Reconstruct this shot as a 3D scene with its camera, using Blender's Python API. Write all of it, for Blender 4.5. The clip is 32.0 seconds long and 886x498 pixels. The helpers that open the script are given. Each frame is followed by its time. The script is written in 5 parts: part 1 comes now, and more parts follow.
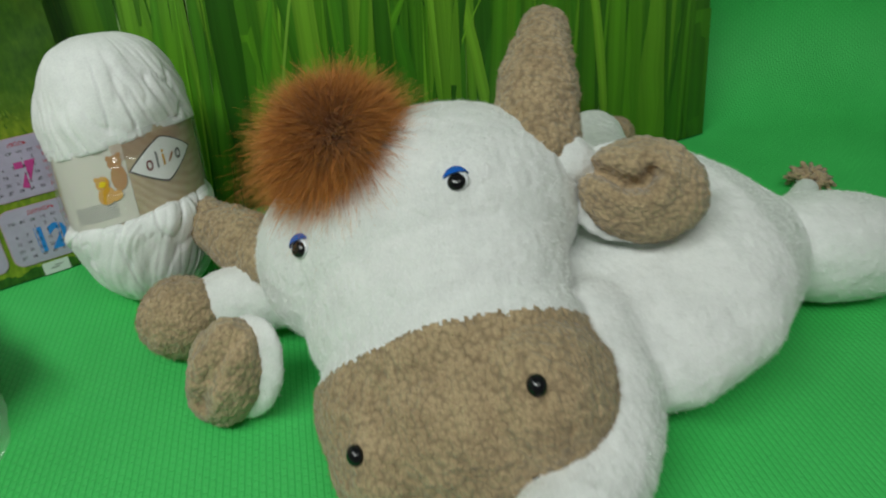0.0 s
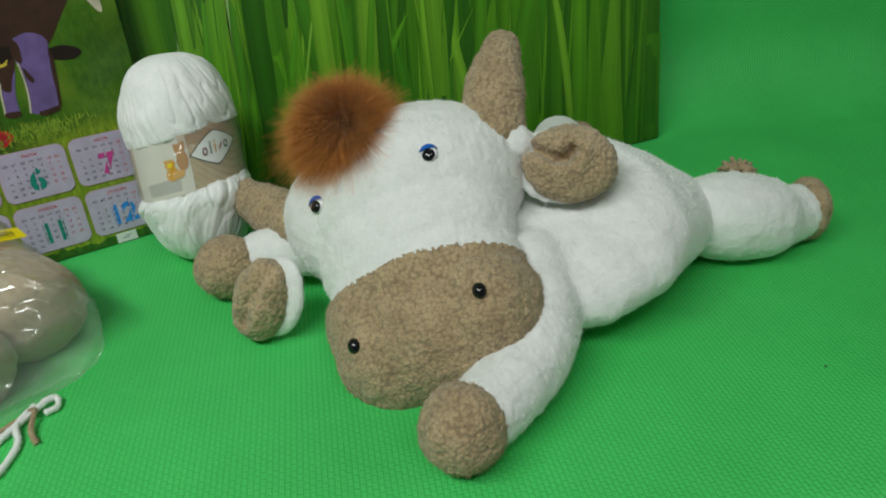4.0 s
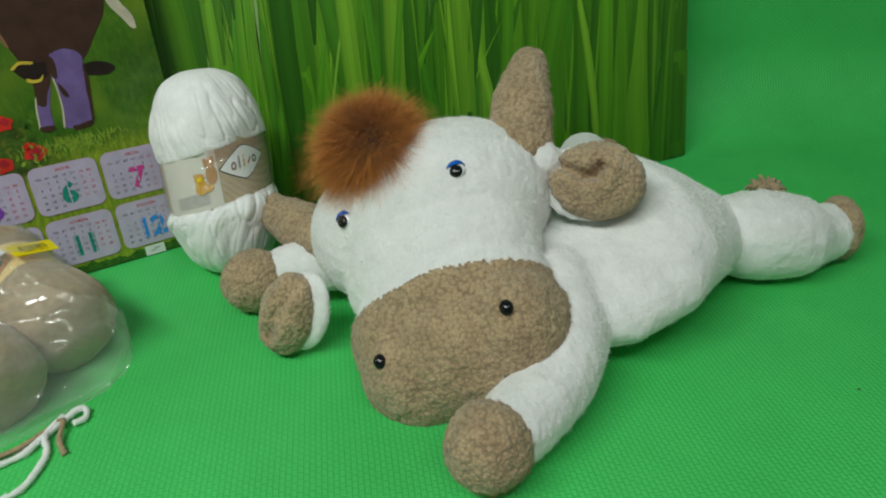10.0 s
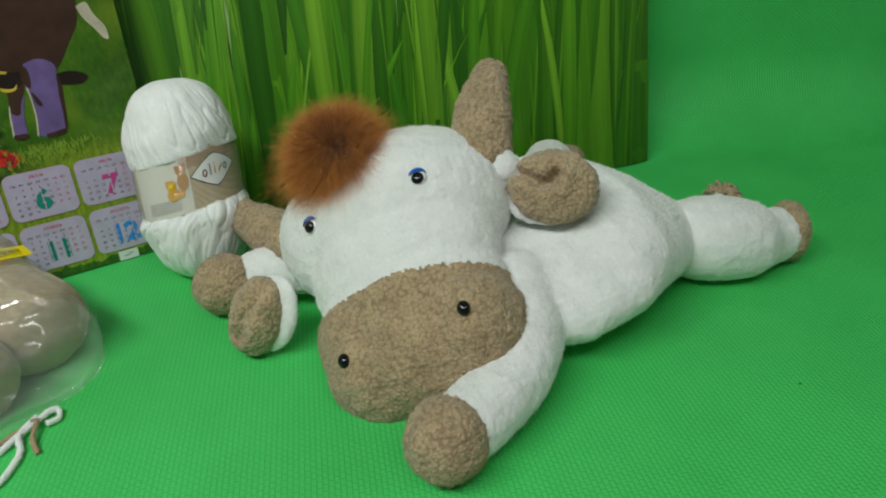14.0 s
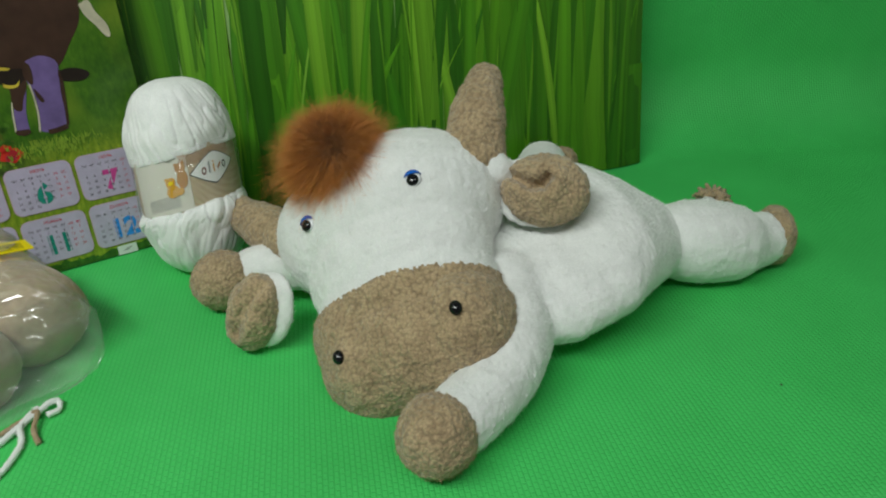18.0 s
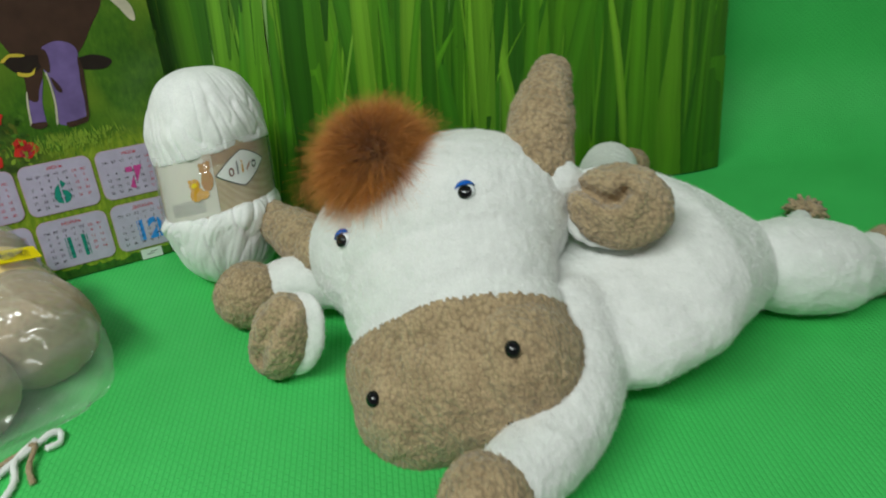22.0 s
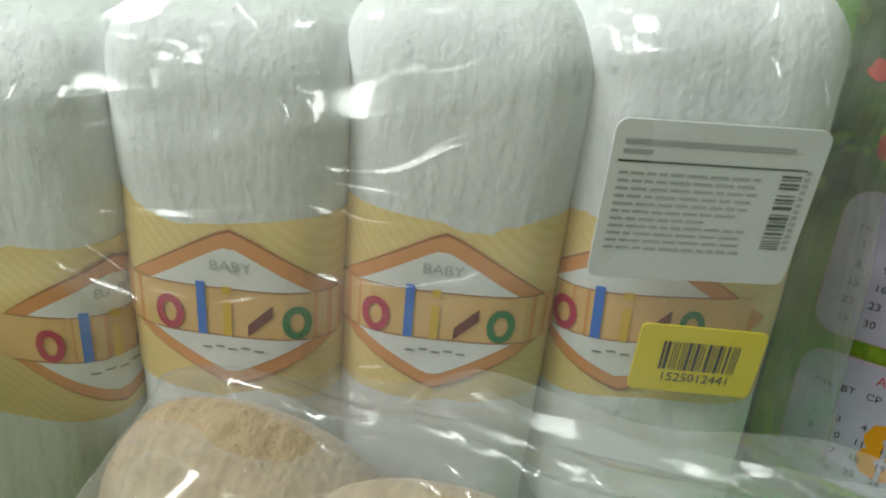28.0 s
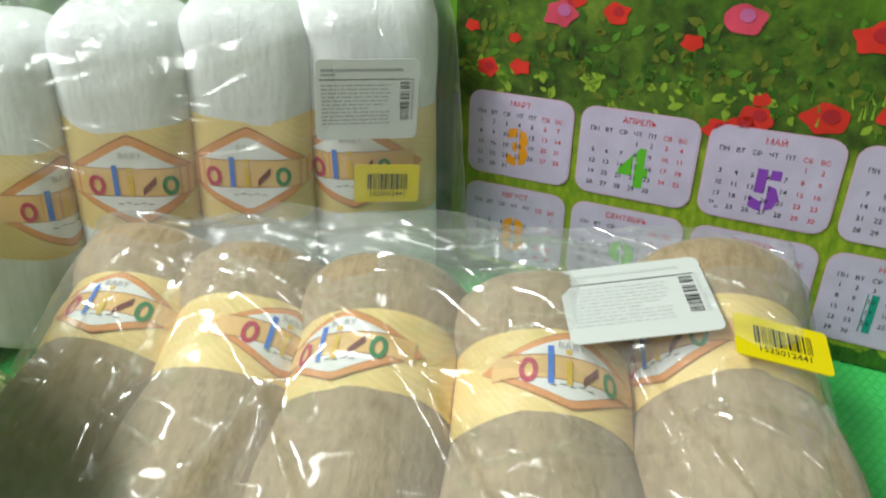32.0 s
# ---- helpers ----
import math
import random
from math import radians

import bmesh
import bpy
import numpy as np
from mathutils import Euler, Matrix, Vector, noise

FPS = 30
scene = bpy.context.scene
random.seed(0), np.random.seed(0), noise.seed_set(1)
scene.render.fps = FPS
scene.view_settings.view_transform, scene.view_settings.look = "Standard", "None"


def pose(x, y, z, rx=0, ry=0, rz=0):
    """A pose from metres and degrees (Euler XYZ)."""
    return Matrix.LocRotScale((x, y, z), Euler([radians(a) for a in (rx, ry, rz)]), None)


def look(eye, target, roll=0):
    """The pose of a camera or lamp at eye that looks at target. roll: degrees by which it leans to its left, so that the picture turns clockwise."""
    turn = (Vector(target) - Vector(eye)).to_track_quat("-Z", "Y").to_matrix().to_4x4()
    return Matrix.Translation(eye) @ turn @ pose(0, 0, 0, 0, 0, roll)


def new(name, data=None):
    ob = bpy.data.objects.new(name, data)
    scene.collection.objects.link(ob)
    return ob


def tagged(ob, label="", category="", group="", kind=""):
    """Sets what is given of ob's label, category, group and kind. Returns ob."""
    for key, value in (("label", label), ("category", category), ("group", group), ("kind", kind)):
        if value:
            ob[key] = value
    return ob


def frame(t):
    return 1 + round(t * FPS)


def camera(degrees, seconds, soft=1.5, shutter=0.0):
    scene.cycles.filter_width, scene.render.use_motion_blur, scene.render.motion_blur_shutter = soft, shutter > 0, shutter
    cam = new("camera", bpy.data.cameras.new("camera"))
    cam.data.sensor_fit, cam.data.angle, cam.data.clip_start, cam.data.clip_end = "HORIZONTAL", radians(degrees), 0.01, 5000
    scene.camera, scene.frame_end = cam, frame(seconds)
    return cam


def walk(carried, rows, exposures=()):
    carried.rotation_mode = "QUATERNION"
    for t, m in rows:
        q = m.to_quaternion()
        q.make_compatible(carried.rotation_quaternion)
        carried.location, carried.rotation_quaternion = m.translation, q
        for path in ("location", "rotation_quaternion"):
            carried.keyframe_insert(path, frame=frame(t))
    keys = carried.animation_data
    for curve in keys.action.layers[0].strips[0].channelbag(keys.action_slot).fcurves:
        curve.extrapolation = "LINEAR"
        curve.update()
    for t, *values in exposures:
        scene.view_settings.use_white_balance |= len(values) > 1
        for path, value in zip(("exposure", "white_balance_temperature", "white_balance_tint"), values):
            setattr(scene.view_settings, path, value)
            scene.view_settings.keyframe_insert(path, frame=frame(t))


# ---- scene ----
cam = camera(63.1, 32.0, soft=2.0, shutter=0.5)
METRES, EYE, TILT, LEAN, TURN = 1.3, 0.3134, -32.3, 0.8, 0.0
ROWS = [
    (0, -0.002, -0.0015, 0.0011, -0.41, -0.2, 0.13),
    (0.5, 0.0124, -0.0529, -0.02, -0.39, 0.77, 0.95),
    (1, 0.0257, -0.0788, -0.0315, -0.73, 1.82, 2.1),
    (1.5, 0.0268, -0.0864, -0.0389, 0.88, 2.89, 0.95),
    (2, 0.025, -0.0874, -0.04, 1.62, 2.84, 1.11),
    (2.5, 0.0146, -0.0934, -0.0403, 1.83, 2.67, 0.87),
    (3, 0.0076, -0.0979, -0.0386, 1.76, 1.86, 1.11),
    (3.5, 0.015, -0.1065, -0.0377, 1.65, 1.72, 0.22),
    (5.5, 0.0293, -0.1174, -0.0407, 0.79, 3.26, 0.08),
    (6, 0.0336, -0.122, -0.043, 0.9, 3.32, 0.25),
    (6.5, 0.0339, -0.1191, -0.0409, 1.05, 3.46, -0.34),
    (7, 0.0368, -0.1118, -0.0396, 1.44, 3.34, -0.45),
    (7.5, 0.039, -0.1084, -0.0372, 1.78, 3.03, -0.63),
    (8, 0.0394, -0.1099, -0.0358, 2.22, 2.87, -0.79),
    (8.5, 0.0407, -0.1075, -0.0347, 2.75, 2.98, -0.34),
    (9, 0.0387, -0.1075, -0.0344, 3.18, 2.9, -0.5),
    (9.5, 0.0276, -0.1062, -0.0356, 3.49, 2.95, -0.03),
    (10, 0.0183, -0.1106, -0.0378, 2.82, 3.12, -0.66),
    (10.5, 0.0199, -0.1145, -0.0371, 2.17, 3.03, -0.78),
    (11, 0.0187, -0.1157, -0.0376, 1.73, 3.08, -0.56),
    (11.5, 0.0173, -0.1153, -0.0378, 1.59, 3.13, -0.42),
    (12, 0.0213, -0.1163, -0.0377, 1.74, 3.17, -0),
    (12.5, 0.0263, -0.1205, -0.0388, 1.68, 3.16, 0.19),
    (13, 0.0327, -0.1217, -0.0384, 1.65, 3.34, 0.65),
    (13.5, 0.0339, -0.1244, -0.0406, 1.53, 3.44, 0.58),
    (14, 0.0307, -0.1276, -0.0388, 1.44, 3.44, -0.31),
    (14.5, 0.0289, -0.128, -0.0399, 1.49, 3.65, -0.15),
    (16.5, 0.03, -0.1281, -0.0338, 1.4, 2.96, -0.65),
    (17, 0.0296, -0.1308, -0.0347, 1.29, 2.73, -0.95),
    (17.5, 0.0313, -0.1342, -0.0331, 1.12, 2.71, -0.93),
    (18, 0.0318, -0.1384, -0.036, 1, 3.02, -1.07),
    (18.5, 0.0317, -0.1397, -0.0369, 1.02, 2.98, -1.57),
    (19, 0.032, -0.1385, -0.0359, 1.14, 3.26, -0.99),
    (19.5, 0.032, -0.1364, -0.0338, 1.23, 3.19, -0.61),
    (20, 0.0305, -0.1344, -0.0351, 1.37, 3.41, -0.69),
    (20.5, 0.0291, -0.1321, -0.0345, 1.69, 3.38, -0.52),
    (21, 0.0299, -0.1272, -0.0333, 2.2, 3.24, -0.97),
    (21.5, 0.0276, -0.1168, -0.0274, 3.56, 2.85, -1.95),
    (22, 0.0256, -0.0775, -0.0144, 4.64, 1.89, -2.81),
    (22.5, -0.0144, -0.0297, 0.0334, 9, -0.64, -5.51),
    (23, -0.057, 0.0171, 0.0579, 15.74, -1.78, -7.82),
    (23.5, -0.0788, 0.0455, 0.0732, 25.88, -4.5, -12.59),
    (24, -0.063, 0.0786, 0.0695, 43.13, -10.72, -19.14),
    (24.5, -0.0497, 0.0919, 0.0634, 51.09, -15.57, -20.93),
    (25, -0.0694, 0.0943, 0.0586, 57.04, -19.57, -22.91),
    (25.5, -0.1155, 0.1037, 0.046, 64.94, -22.44, -21.99),
    (26, -0.1842, 0.1276, 0.0327, 68.63, -18.78, -22.11),
    (26.5, -0.2341, 0.1484, 0.0234, 71.08, -18.47, -23.75),
    (28.5, -0.298, 0.1521, -0.0102, 72.02, -23.31, -28.4),
    (29, -0.2905, 0.1494, -0.0052, 72.39, -23.94, -27.84),
    (29.5, -0.283, 0.1439, 0.0003, 72.18, -23.57, -27.66),
    (30, -0.2574, 0.1371, 0.0235, 69.74, -21.29, -26.81),
    (30.5, -0.204, 0.1244, 0.0368, 66.67, -17.25, -26.6),
    (31, -0.1725, 0.1159, 0.0434, 64.55, -15.4, -25.89),
    (31.5, -0.1639, 0.1214, 0.0322, 61.88, -18.34, -26.33),
    (32, -0.1628, 0.123, 0.0264, 60.21, -20.68, -25.56),
]
GAINS = [(0.0, -0.20), (1.0, -0.16), (6.0, -0.12), (21.0, -0.12), (22.5, 0.10), (23.0, 0.25), (23.5, 0.52), (24.5, 0.52), (26.0, 0.43), (28.5, 0.24), (29.0, 0.24), (29.6, 0.14), (30.2, 0.06), (31.0, 0.44), (32.0, 0.46)]
walk(cam, [(t, pose(0, 0, EYE, TILT, LEAN, TURN) @ pose(METRES * x, METRES * y, METRES * z, 90 + pitch, roll, yaw)) for t, x, y, z, yaw, pitch, roll in ROWS], GAINS)

# ---------------------------------------------------------------- light
world = bpy.data.worlds.new("room_air")
scene.world = world
world.use_nodes = True
world.node_tree.nodes["Background"].inputs[0].default_value = (0.9, 0.95, 1.0, 1)
world.node_tree.nodes["Background"].inputs[1].default_value = 0.04


def area_lamp(name, eye, target, width, depth, watts, colour):
    lamp = bpy.data.lights.new(name, "AREA")
    lamp.shape, lamp.size, lamp.size_y, lamp.energy, lamp.color = "RECTANGLE", width, depth, watts, colour
    ob = new(name, lamp)
    ob.matrix_world = look(eye, target)
    return ob


# main lamp, unseen, set up and left to suit the shadows
area_lamp("ceiling_lamp_light", (-0.60, -0.62, 1.42), (-0.1, 0.25, 0), 1.2, 0.25, 20.5, (0.935, 1.0, 0.945))
# added fill without a known lamp, brightens the fronts of the yarn packs
area_lamp("ceiling_lamp_light", (0.35, -0.90, 1.85), (-0.1, 0.2, 0), 1.2, 0.25, 7.0, (0.935, 1.0, 0.945))

# ---------------------------------------------------------------- materials


class Nodes:
    """A small helper that builds one node material."""

    def __init__(self, name, colour=(0.5, 0.5, 0.5), rough=0.6, metal=0.0):
        self.mat = bpy.data.materials.new(name)
        self.mat.use_nodes = True
        self.tree = self.mat.node_tree
        self.bsdf = self.tree.nodes["Principled BSDF"]
        self.set("Base Color", (*colour, 1)), self.set("Roughness", rough), self.set("Metallic", metal)

    def set(self, key, value):
        self.bsdf.inputs[key].default_value = value

    def node(self, kind, **fields):
        n = self.tree.nodes.new(kind)
        for k, v in fields.items():
            if k in n.inputs:
                n.inputs[k].default_value = v
            elif k == "operation":
                n.operation = v
            elif k == "data_type":
                n.data_type = v
            elif k == "blend_type":
                n.blend_type = v
            elif k == "offset":
                n.offset = v
            elif k == "bands_direction":
                n.bands_direction = v
            elif k == "vector_type":
                n.vector_type = v
        return n

    def link(self, a, b):
        self.tree.links.new(a, b)

    def coords(self, kind="Object", scale=(1, 1, 1)):
        c = self.node("ShaderNodeTexCoord")
        m = self.node("ShaderNodeMapping")
        m.inputs["Scale"].default_value = scale
        self.link(c.outputs[kind], m.inputs["Vector"])
        return m.outputs["Vector"]

    def noise(self, vec, scale, detail=3.0, rough=0.55):
        n = self.node("ShaderNodeTexNoise", Scale=scale, Detail=detail, Roughness=rough)
        self.link(vec, n.inputs["Vector"])
        return n.outputs["Fac"]

    def ramp(self, fac, *stops):
        r = self.node("ShaderNodeValToRGB")
        e = r.color_ramp.elements
        while len(e) < len(stops):
            e.new(0.5)
        for el, (p, c) in zip(e, stops):
            el.position, el.color = p, (*c, 1)
        self.link(fac, r.inputs["Fac"])
        return r.outputs["Color"]

    def math(self, op, a, b=0.0):
        n = self.node("ShaderNodeMath", operation=op)
        for i, v in enumerate((a, b)):
            if isinstance(v, (int, float)):
                n.inputs[i].default_value = v
            else:
                self.link(v, n.inputs[i])
        return n.outputs[0]

    def mix(self, fac, a, b, blend="MIX"):
        n = self.node("ShaderNodeMix", data_type="RGBA", blend_type=blend)
        for i, v in ((0, fac), (6, a), (7, b)):
            if isinstance(v, (int, float)):
                n.inputs[i].default_value = v
            elif isinstance(v, tuple):
                n.inputs[i].default_value = (*v, 1)
            else:
                self.link(v, n.inputs[i])
        return n.outputs[2]

    def colour(self, out):
        self.link(out, self.bsdf.inputs["Base Color"])

    def bump(self, height, distance=0.001, strength=1.0):
        b = self.node("ShaderNodeBump", Distance=distance, Strength=strength)
        self.link(height, b.inputs["Height"])
        if self.bsdf.inputs["Normal"].links:
            self.link(self.bsdf.inputs["Normal"].links[0].from_socket, b.inputs["Normal"])
        self.link(b.outputs["Normal"], self.bsdf.inputs["Normal"])


def plain(name, colour, rough=0.6, metal=0.0, spread=0.12, scale=40.0):
    m = Nodes(name, colour, rough, metal)
    f = m.noise(m.coords(), scale)
    lo, hi = [tuple(min(1, c * k) for c in colour) for k in (1 - spread, 1 + spread)]
    m.colour(m.ramp(f, (0.3, lo), (0.7, hi)))
    return m.mat


def chenille(name, dark, light, knit=0.5, pile=1.0, cell=170.0, gap_shade=0.0, ribs=(), soft=0.0):
    """Fluffy knitted velvet yarn: tufts, fine pile, shade painted in between the tufts."""
    m = Nodes(name, light, 0.95)
    v = m.coords()
    wob = m.node("ShaderNodeTexVoronoi", Scale=cell)
    m.link(v, wob.inputs["Vector"])
    big = m.noise(v, 60, 3)
    fine = m.noise(v, 900, 2)
    h = m.math("ADD", m.math("MULTIPLY", m.math("SUBTRACT", 1.0, wob.outputs["Distance"]), knit), m.math("MULTIPLY", fine, 0.45 * pile))
    h = m.math("ADD", h, m.math("MULTIPLY", big, 0.9))
    for axis, pitch, share in ribs:
        dot = m.node("ShaderNodeVectorMath", operation="DOT_PRODUCT")
        m.link(v, dot.inputs[0])
        dot.inputs[1].default_value = axis
        w = m.math("ADD", m.math("MULTIPLY", dot.outputs["Value"], 2 * math.pi / pitch), m.math("MULTIPLY", big, 6.0))
        h = m.math("ADD", h, m.math("MULTIPLY", m.math("SINE", w), share))
    col = m.ramp(m.math("ADD", m.math("MULTIPLY", big, 0.5), m.math("MULTIPLY", fine, 0.5)), (0.3, dark), (0.62, light))
    # painted shade: the colour falls to 40 % in the hollows between tufts
    if gap_shade:
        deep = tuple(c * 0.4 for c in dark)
        col = m.mix(m.math("MULTIPLY", m.ramp(wob.outputs["Distance"], (0.45, (0, 0, 0)), (0.8, (1, 1, 1))), gap_shade), col, deep)
    m.colour(col)
    m.bump(h, 0.0016 * pile, 0.7)
    if soft:
        m.set("Subsurface Weight", soft), m.set("Subsurface Radius", (1.0, 1.0, 1.0)), m.set("Subsurface Scale", 0.004)
    m.set("Sheen Weight", 0.25), m.set("Sheen Roughness", 0.6)
    return m.mat


WHITE_PLUSH = chenille("white_chenille", (0.68, 0.69, 0.68), (0.83, 0.835, 0.825), 0.5, 0.65, 230.0, ribs=(((0.86, 0.50, 0.0), 0.0050, 0.05), ((-0.45, 0.8, 0.4), 0.0075, 0.04)), soft=0.2)
FACE_PLUSH = chenille("white_face_chenille", (0.68, 0.69, 0.68), (0.83, 0.835, 0.825), 0.5, 0.65, 230.0, ribs=(((0.897, -0.05, 0.439), 0.0050, 0.07), ((0.239, -0.78, -0.578), 0.0070, 0.06)), soft=0.2)
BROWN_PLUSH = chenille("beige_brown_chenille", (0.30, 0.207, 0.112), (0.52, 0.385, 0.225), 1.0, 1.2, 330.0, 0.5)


def mat_foam():
    """Green foam with rows of small raised dashes that run towards the back."""
    m = Nodes("green_foam", (0.05, 0.5, 0.1), 0.55)
    v = m.coords("UV")
    turn = m.node("ShaderNodeMapping")
    turn.inputs["Rotation"].default_value = (0, 0, math.pi / 2)
    m.link(v, turn.inputs["Vector"])
    b = m.node("ShaderNodeTexBrick", offset=0.5)
    for k, x in (("Scale", 1.0), ("Mortar Size", 0.0010), ("Mortar Smooth", 0.9), ("Brick Width", 0.0056), ("Row Height", 0.0038), ("Bias", 0.0)):
        b.inputs[k].default_value = x
    m.link(turn.outputs["Vector"], b.inputs["Vector"])
    big, fine = m.noise(v, 6, 3), m.noise(v, 400, 2)
    patchy = m.noise(v, 40, 3)
    col = m.ramp(big, (0.3, (0.043, 0.49, 0.098)), (0.7, (0.058, 0.60, 0.128)))
    raised = m.math("SUBTRACT", 1.0, b.outputs["Fac"])
    # raised dashes lighter in uneven patches, the joints between them slightly darker
    col = m.mix(m.math("MULTIPLY", m.math("MULTIPLY", raised, patchy), 0.32), col, (0.12, 0.74, 0.20))
    m.colour(m.mix(m.math("MULTIPLY", b.outputs["Fac"], 0.10), col, (0.018, 0.33, 0.06)))
    m.bump(m.math("ADD", m.math("MULTIPLY", fine, 0.25), raised), 0.0007, 0.5)
    return m.mat


FOAM = mat_foam()


def print_grass():
    """Printed blades: each island has its own green, lighter midrib along u."""
    m = Nodes("printed_grass_blade", (0.1, 0.3, 0.03), 0.35)
    g = m.node("ShaderNodeNewGeometry")
    uv = m.node("ShaderNodeTexCoord")
    sep = m.node("ShaderNodeSeparateXYZ")
    m.link(uv.outputs["UV"], sep.inputs[0])
    base = m.ramp(g.outputs["Random Per Island"], (0.0, (0.032, 0.160, 0.006)), (0.3, (0.058, 0.240, 0.008)), (0.7, (0.118, 0.365, 0.012)), (0.93, (0.215, 0.480, 0.028)), (1.0, (0.42, 0.66, 0.26)))
    rib = m.ramp(sep.outputs["X"], (0.0, (0.72, 0.75, 0.7)), (0.3, (0.95, 0.95, 0.95)), (0.52, (1.12, 1.1, 1.1)), (0.6, (0.98, 0.98, 0.98)), (1.0, (0.78, 0.8, 0.75)))
    rise = m.ramp(sep.outputs["Y"], (0.0, (0.5, 0.55, 0.45)), (0.5, (0.95, 0.95, 0.95)), (1.0, (1.15, 1.15, 1.15)))
    fibre = m.ramp(m.noise(m.coords("UV", (9, 0.7, 1)), 1.0, 4, 0.65), (0.3, (0.74, 0.78, 0.7)), (0.55, (1.0, 1.0, 1.0)), (0.75, (1.28, 1.2, 1.35)))
    m.colour(m.mix(1.0, m.mix(1.0, m.mix(1.0, base, rib, "MULTIPLY"), rise, "MULTIPLY"), fibre, "MULTIPLY"))
    return m.mat


GRASS_BLADE = print_grass()


def streaks():
    m = Nodes("printed_grass_ground", (0.02, 0.1, 0.01), 0.35)
    v = m.coords("UV", (60, 3, 1))
    m.colour(m.ramp(m.noise(v, 1.0, 5), (0.3, (0.011, 0.090, 0.005)), (0.55, (0.038, 0.210, 0.007)), (0.75, (0.088, 0.352, 0.016))))
    return m.mat


GRASS_BACK = streaks()

# ---------------------------------------------------------------- mesh helpers


def part(name, bm, material, parent=None, label="", smooth=True):
    me = bpy.data.meshes.new(name)
    bm.to_mesh(me)
    bm.free()
    for m in material if isinstance(material, (list, tuple)) else [material]:
        me.materials.append(m)
    if smooth:
        me.polygons.foreach_set("use_smooth", [True] * len(me.polygons))
    ob = new(name, me)
    ob.parent = parent
    if label:
        ob["label"] = label
    return ob


def empty(name, m=None):
    ob = new(name)
    ob.empty_display_size = 0.02
    if m is not None:
        ob.matrix_world = m
    return ob


def box(bm, size, at=(0, 0, 0), bevel=0.0, m=None):
    r = bmesh.ops.create_cube(bm, size=1, matrix=(m or Matrix()) @ Matrix.Translation(at) @ Matrix.Diagonal((*size, 1)))
    if bevel:
        es = list({e for v in r["verts"] for e in v.link_edges})
        bmesh.ops.bevel(bm, geom=es, offset=bevel, segments=2, affect="EDGES", profile=0.5)


def ball(bm, at, radii, m=None, seg=24):
    bmesh.ops.create_uvsphere(bm, u_segments=seg, v_segments=seg // 2 + 2, radius=1, matrix=(m or Matrix()) @ Matrix.Translation(at) @ Matrix.Diagonal((*radii, 1)))


def capsule(bm, a, b, ra, rb, steps=7):
    """A run of balls from a to b that the remesh melts into one limb."""
    a, b = Vector(a), Vector(b)
    for i in range(steps):
        k = i / (steps - 1)
        r = ra + (rb - ra) * k
        ball(bm, a.lerp(b, k), (r, r, r), seg=20)


def melt(bm, voxel=0.003, rounds=8, tufts=0.0, freq=120.0):
    """Melts overlapping lumps into one soft stuffed skin with small tufts."""
    me = bpy.data.meshes.new("melt")
    bm.to_mesh(me)
    bm.free()
    ob = new("melt", me)
    r = ob.modifiers.new("r", "REMESH")
    r.mode, r.voxel_size = "VOXEL", voxel
    s = ob.modifiers.new("s", "SMOOTH")
    s.factor, s.iterations = 0.5, rounds
    dg = bpy.context.evaluated_depsgraph_get()
    out = bmesh.new()
    out.from_mesh(ob.evaluated_get(dg).to_mesh())
    bpy.data.objects.remove(ob)
    bpy.data.meshes.remove(me)
    if tufts:
        out.normal_update()
        for v in out.verts:
            n = noise.noise(v.co * freq) + 0.5 * noise.noise(v.co * freq * 2.3)
            v.co += v.normal * n * tufts
    return out


def tube(bm, pts, radius, sides=8, closed=False):
    """A round cord along points; radius is a number or one for each point."""
    pts = [Vector(p) for p in pts]
    rings, n = [], len(pts)
    side = None
    for i, p in enumerate(pts):
        d = (pts[min(i + 1, n - 1)] - pts[max(i - 1, 0)]).normalized()
        if side is None:
            side = d.orthogonal().normalized()
        side = (side - d * side.dot(d)).normalized()
        up = d.cross(side)
        r = radius[i] if isinstance(radius, (list, tuple)) else radius
        rings.append([bm.verts.new(p + (side * math.cos(2 * math.pi * k / sides) + up * math.sin(2 * math.pi * k / sides)) * r) for k in range(sides)])
    for a, b in zip(rings, rings[1:]):
        for k in range(sides):
            bm.faces.new((a[k], a[(k + 1) % sides], b[(k + 1) % sides], b[k]))
    for ring, flip in ((rings[0], True), (rings[-1], False)):
        bm.faces.new(ring[::-1] if flip else ring)


def spline(pts, n):
    """n points along a smooth curve through pts."""
    pts = [Vector(p) for p in pts]
    out = []
    for i in range(n):
        f = i / (n - 1) * (len(pts) - 1)
        k = min(int(f), len(pts) - 2)
        t = f - k
        p0, p1, p2, p3 = pts[max(k - 1, 0)], pts[k], pts[k + 1], pts[min(k + 2, len(pts) - 1)]
        out.append(0.5 * ((2 * p1) + (p2 - p0) * t + (2 * p0 - 5 * p1 + 4 * p2 - p3) * t * t + (3 * p1 - p0 - 3 * p2 + p3) * t ** 3))
    return out


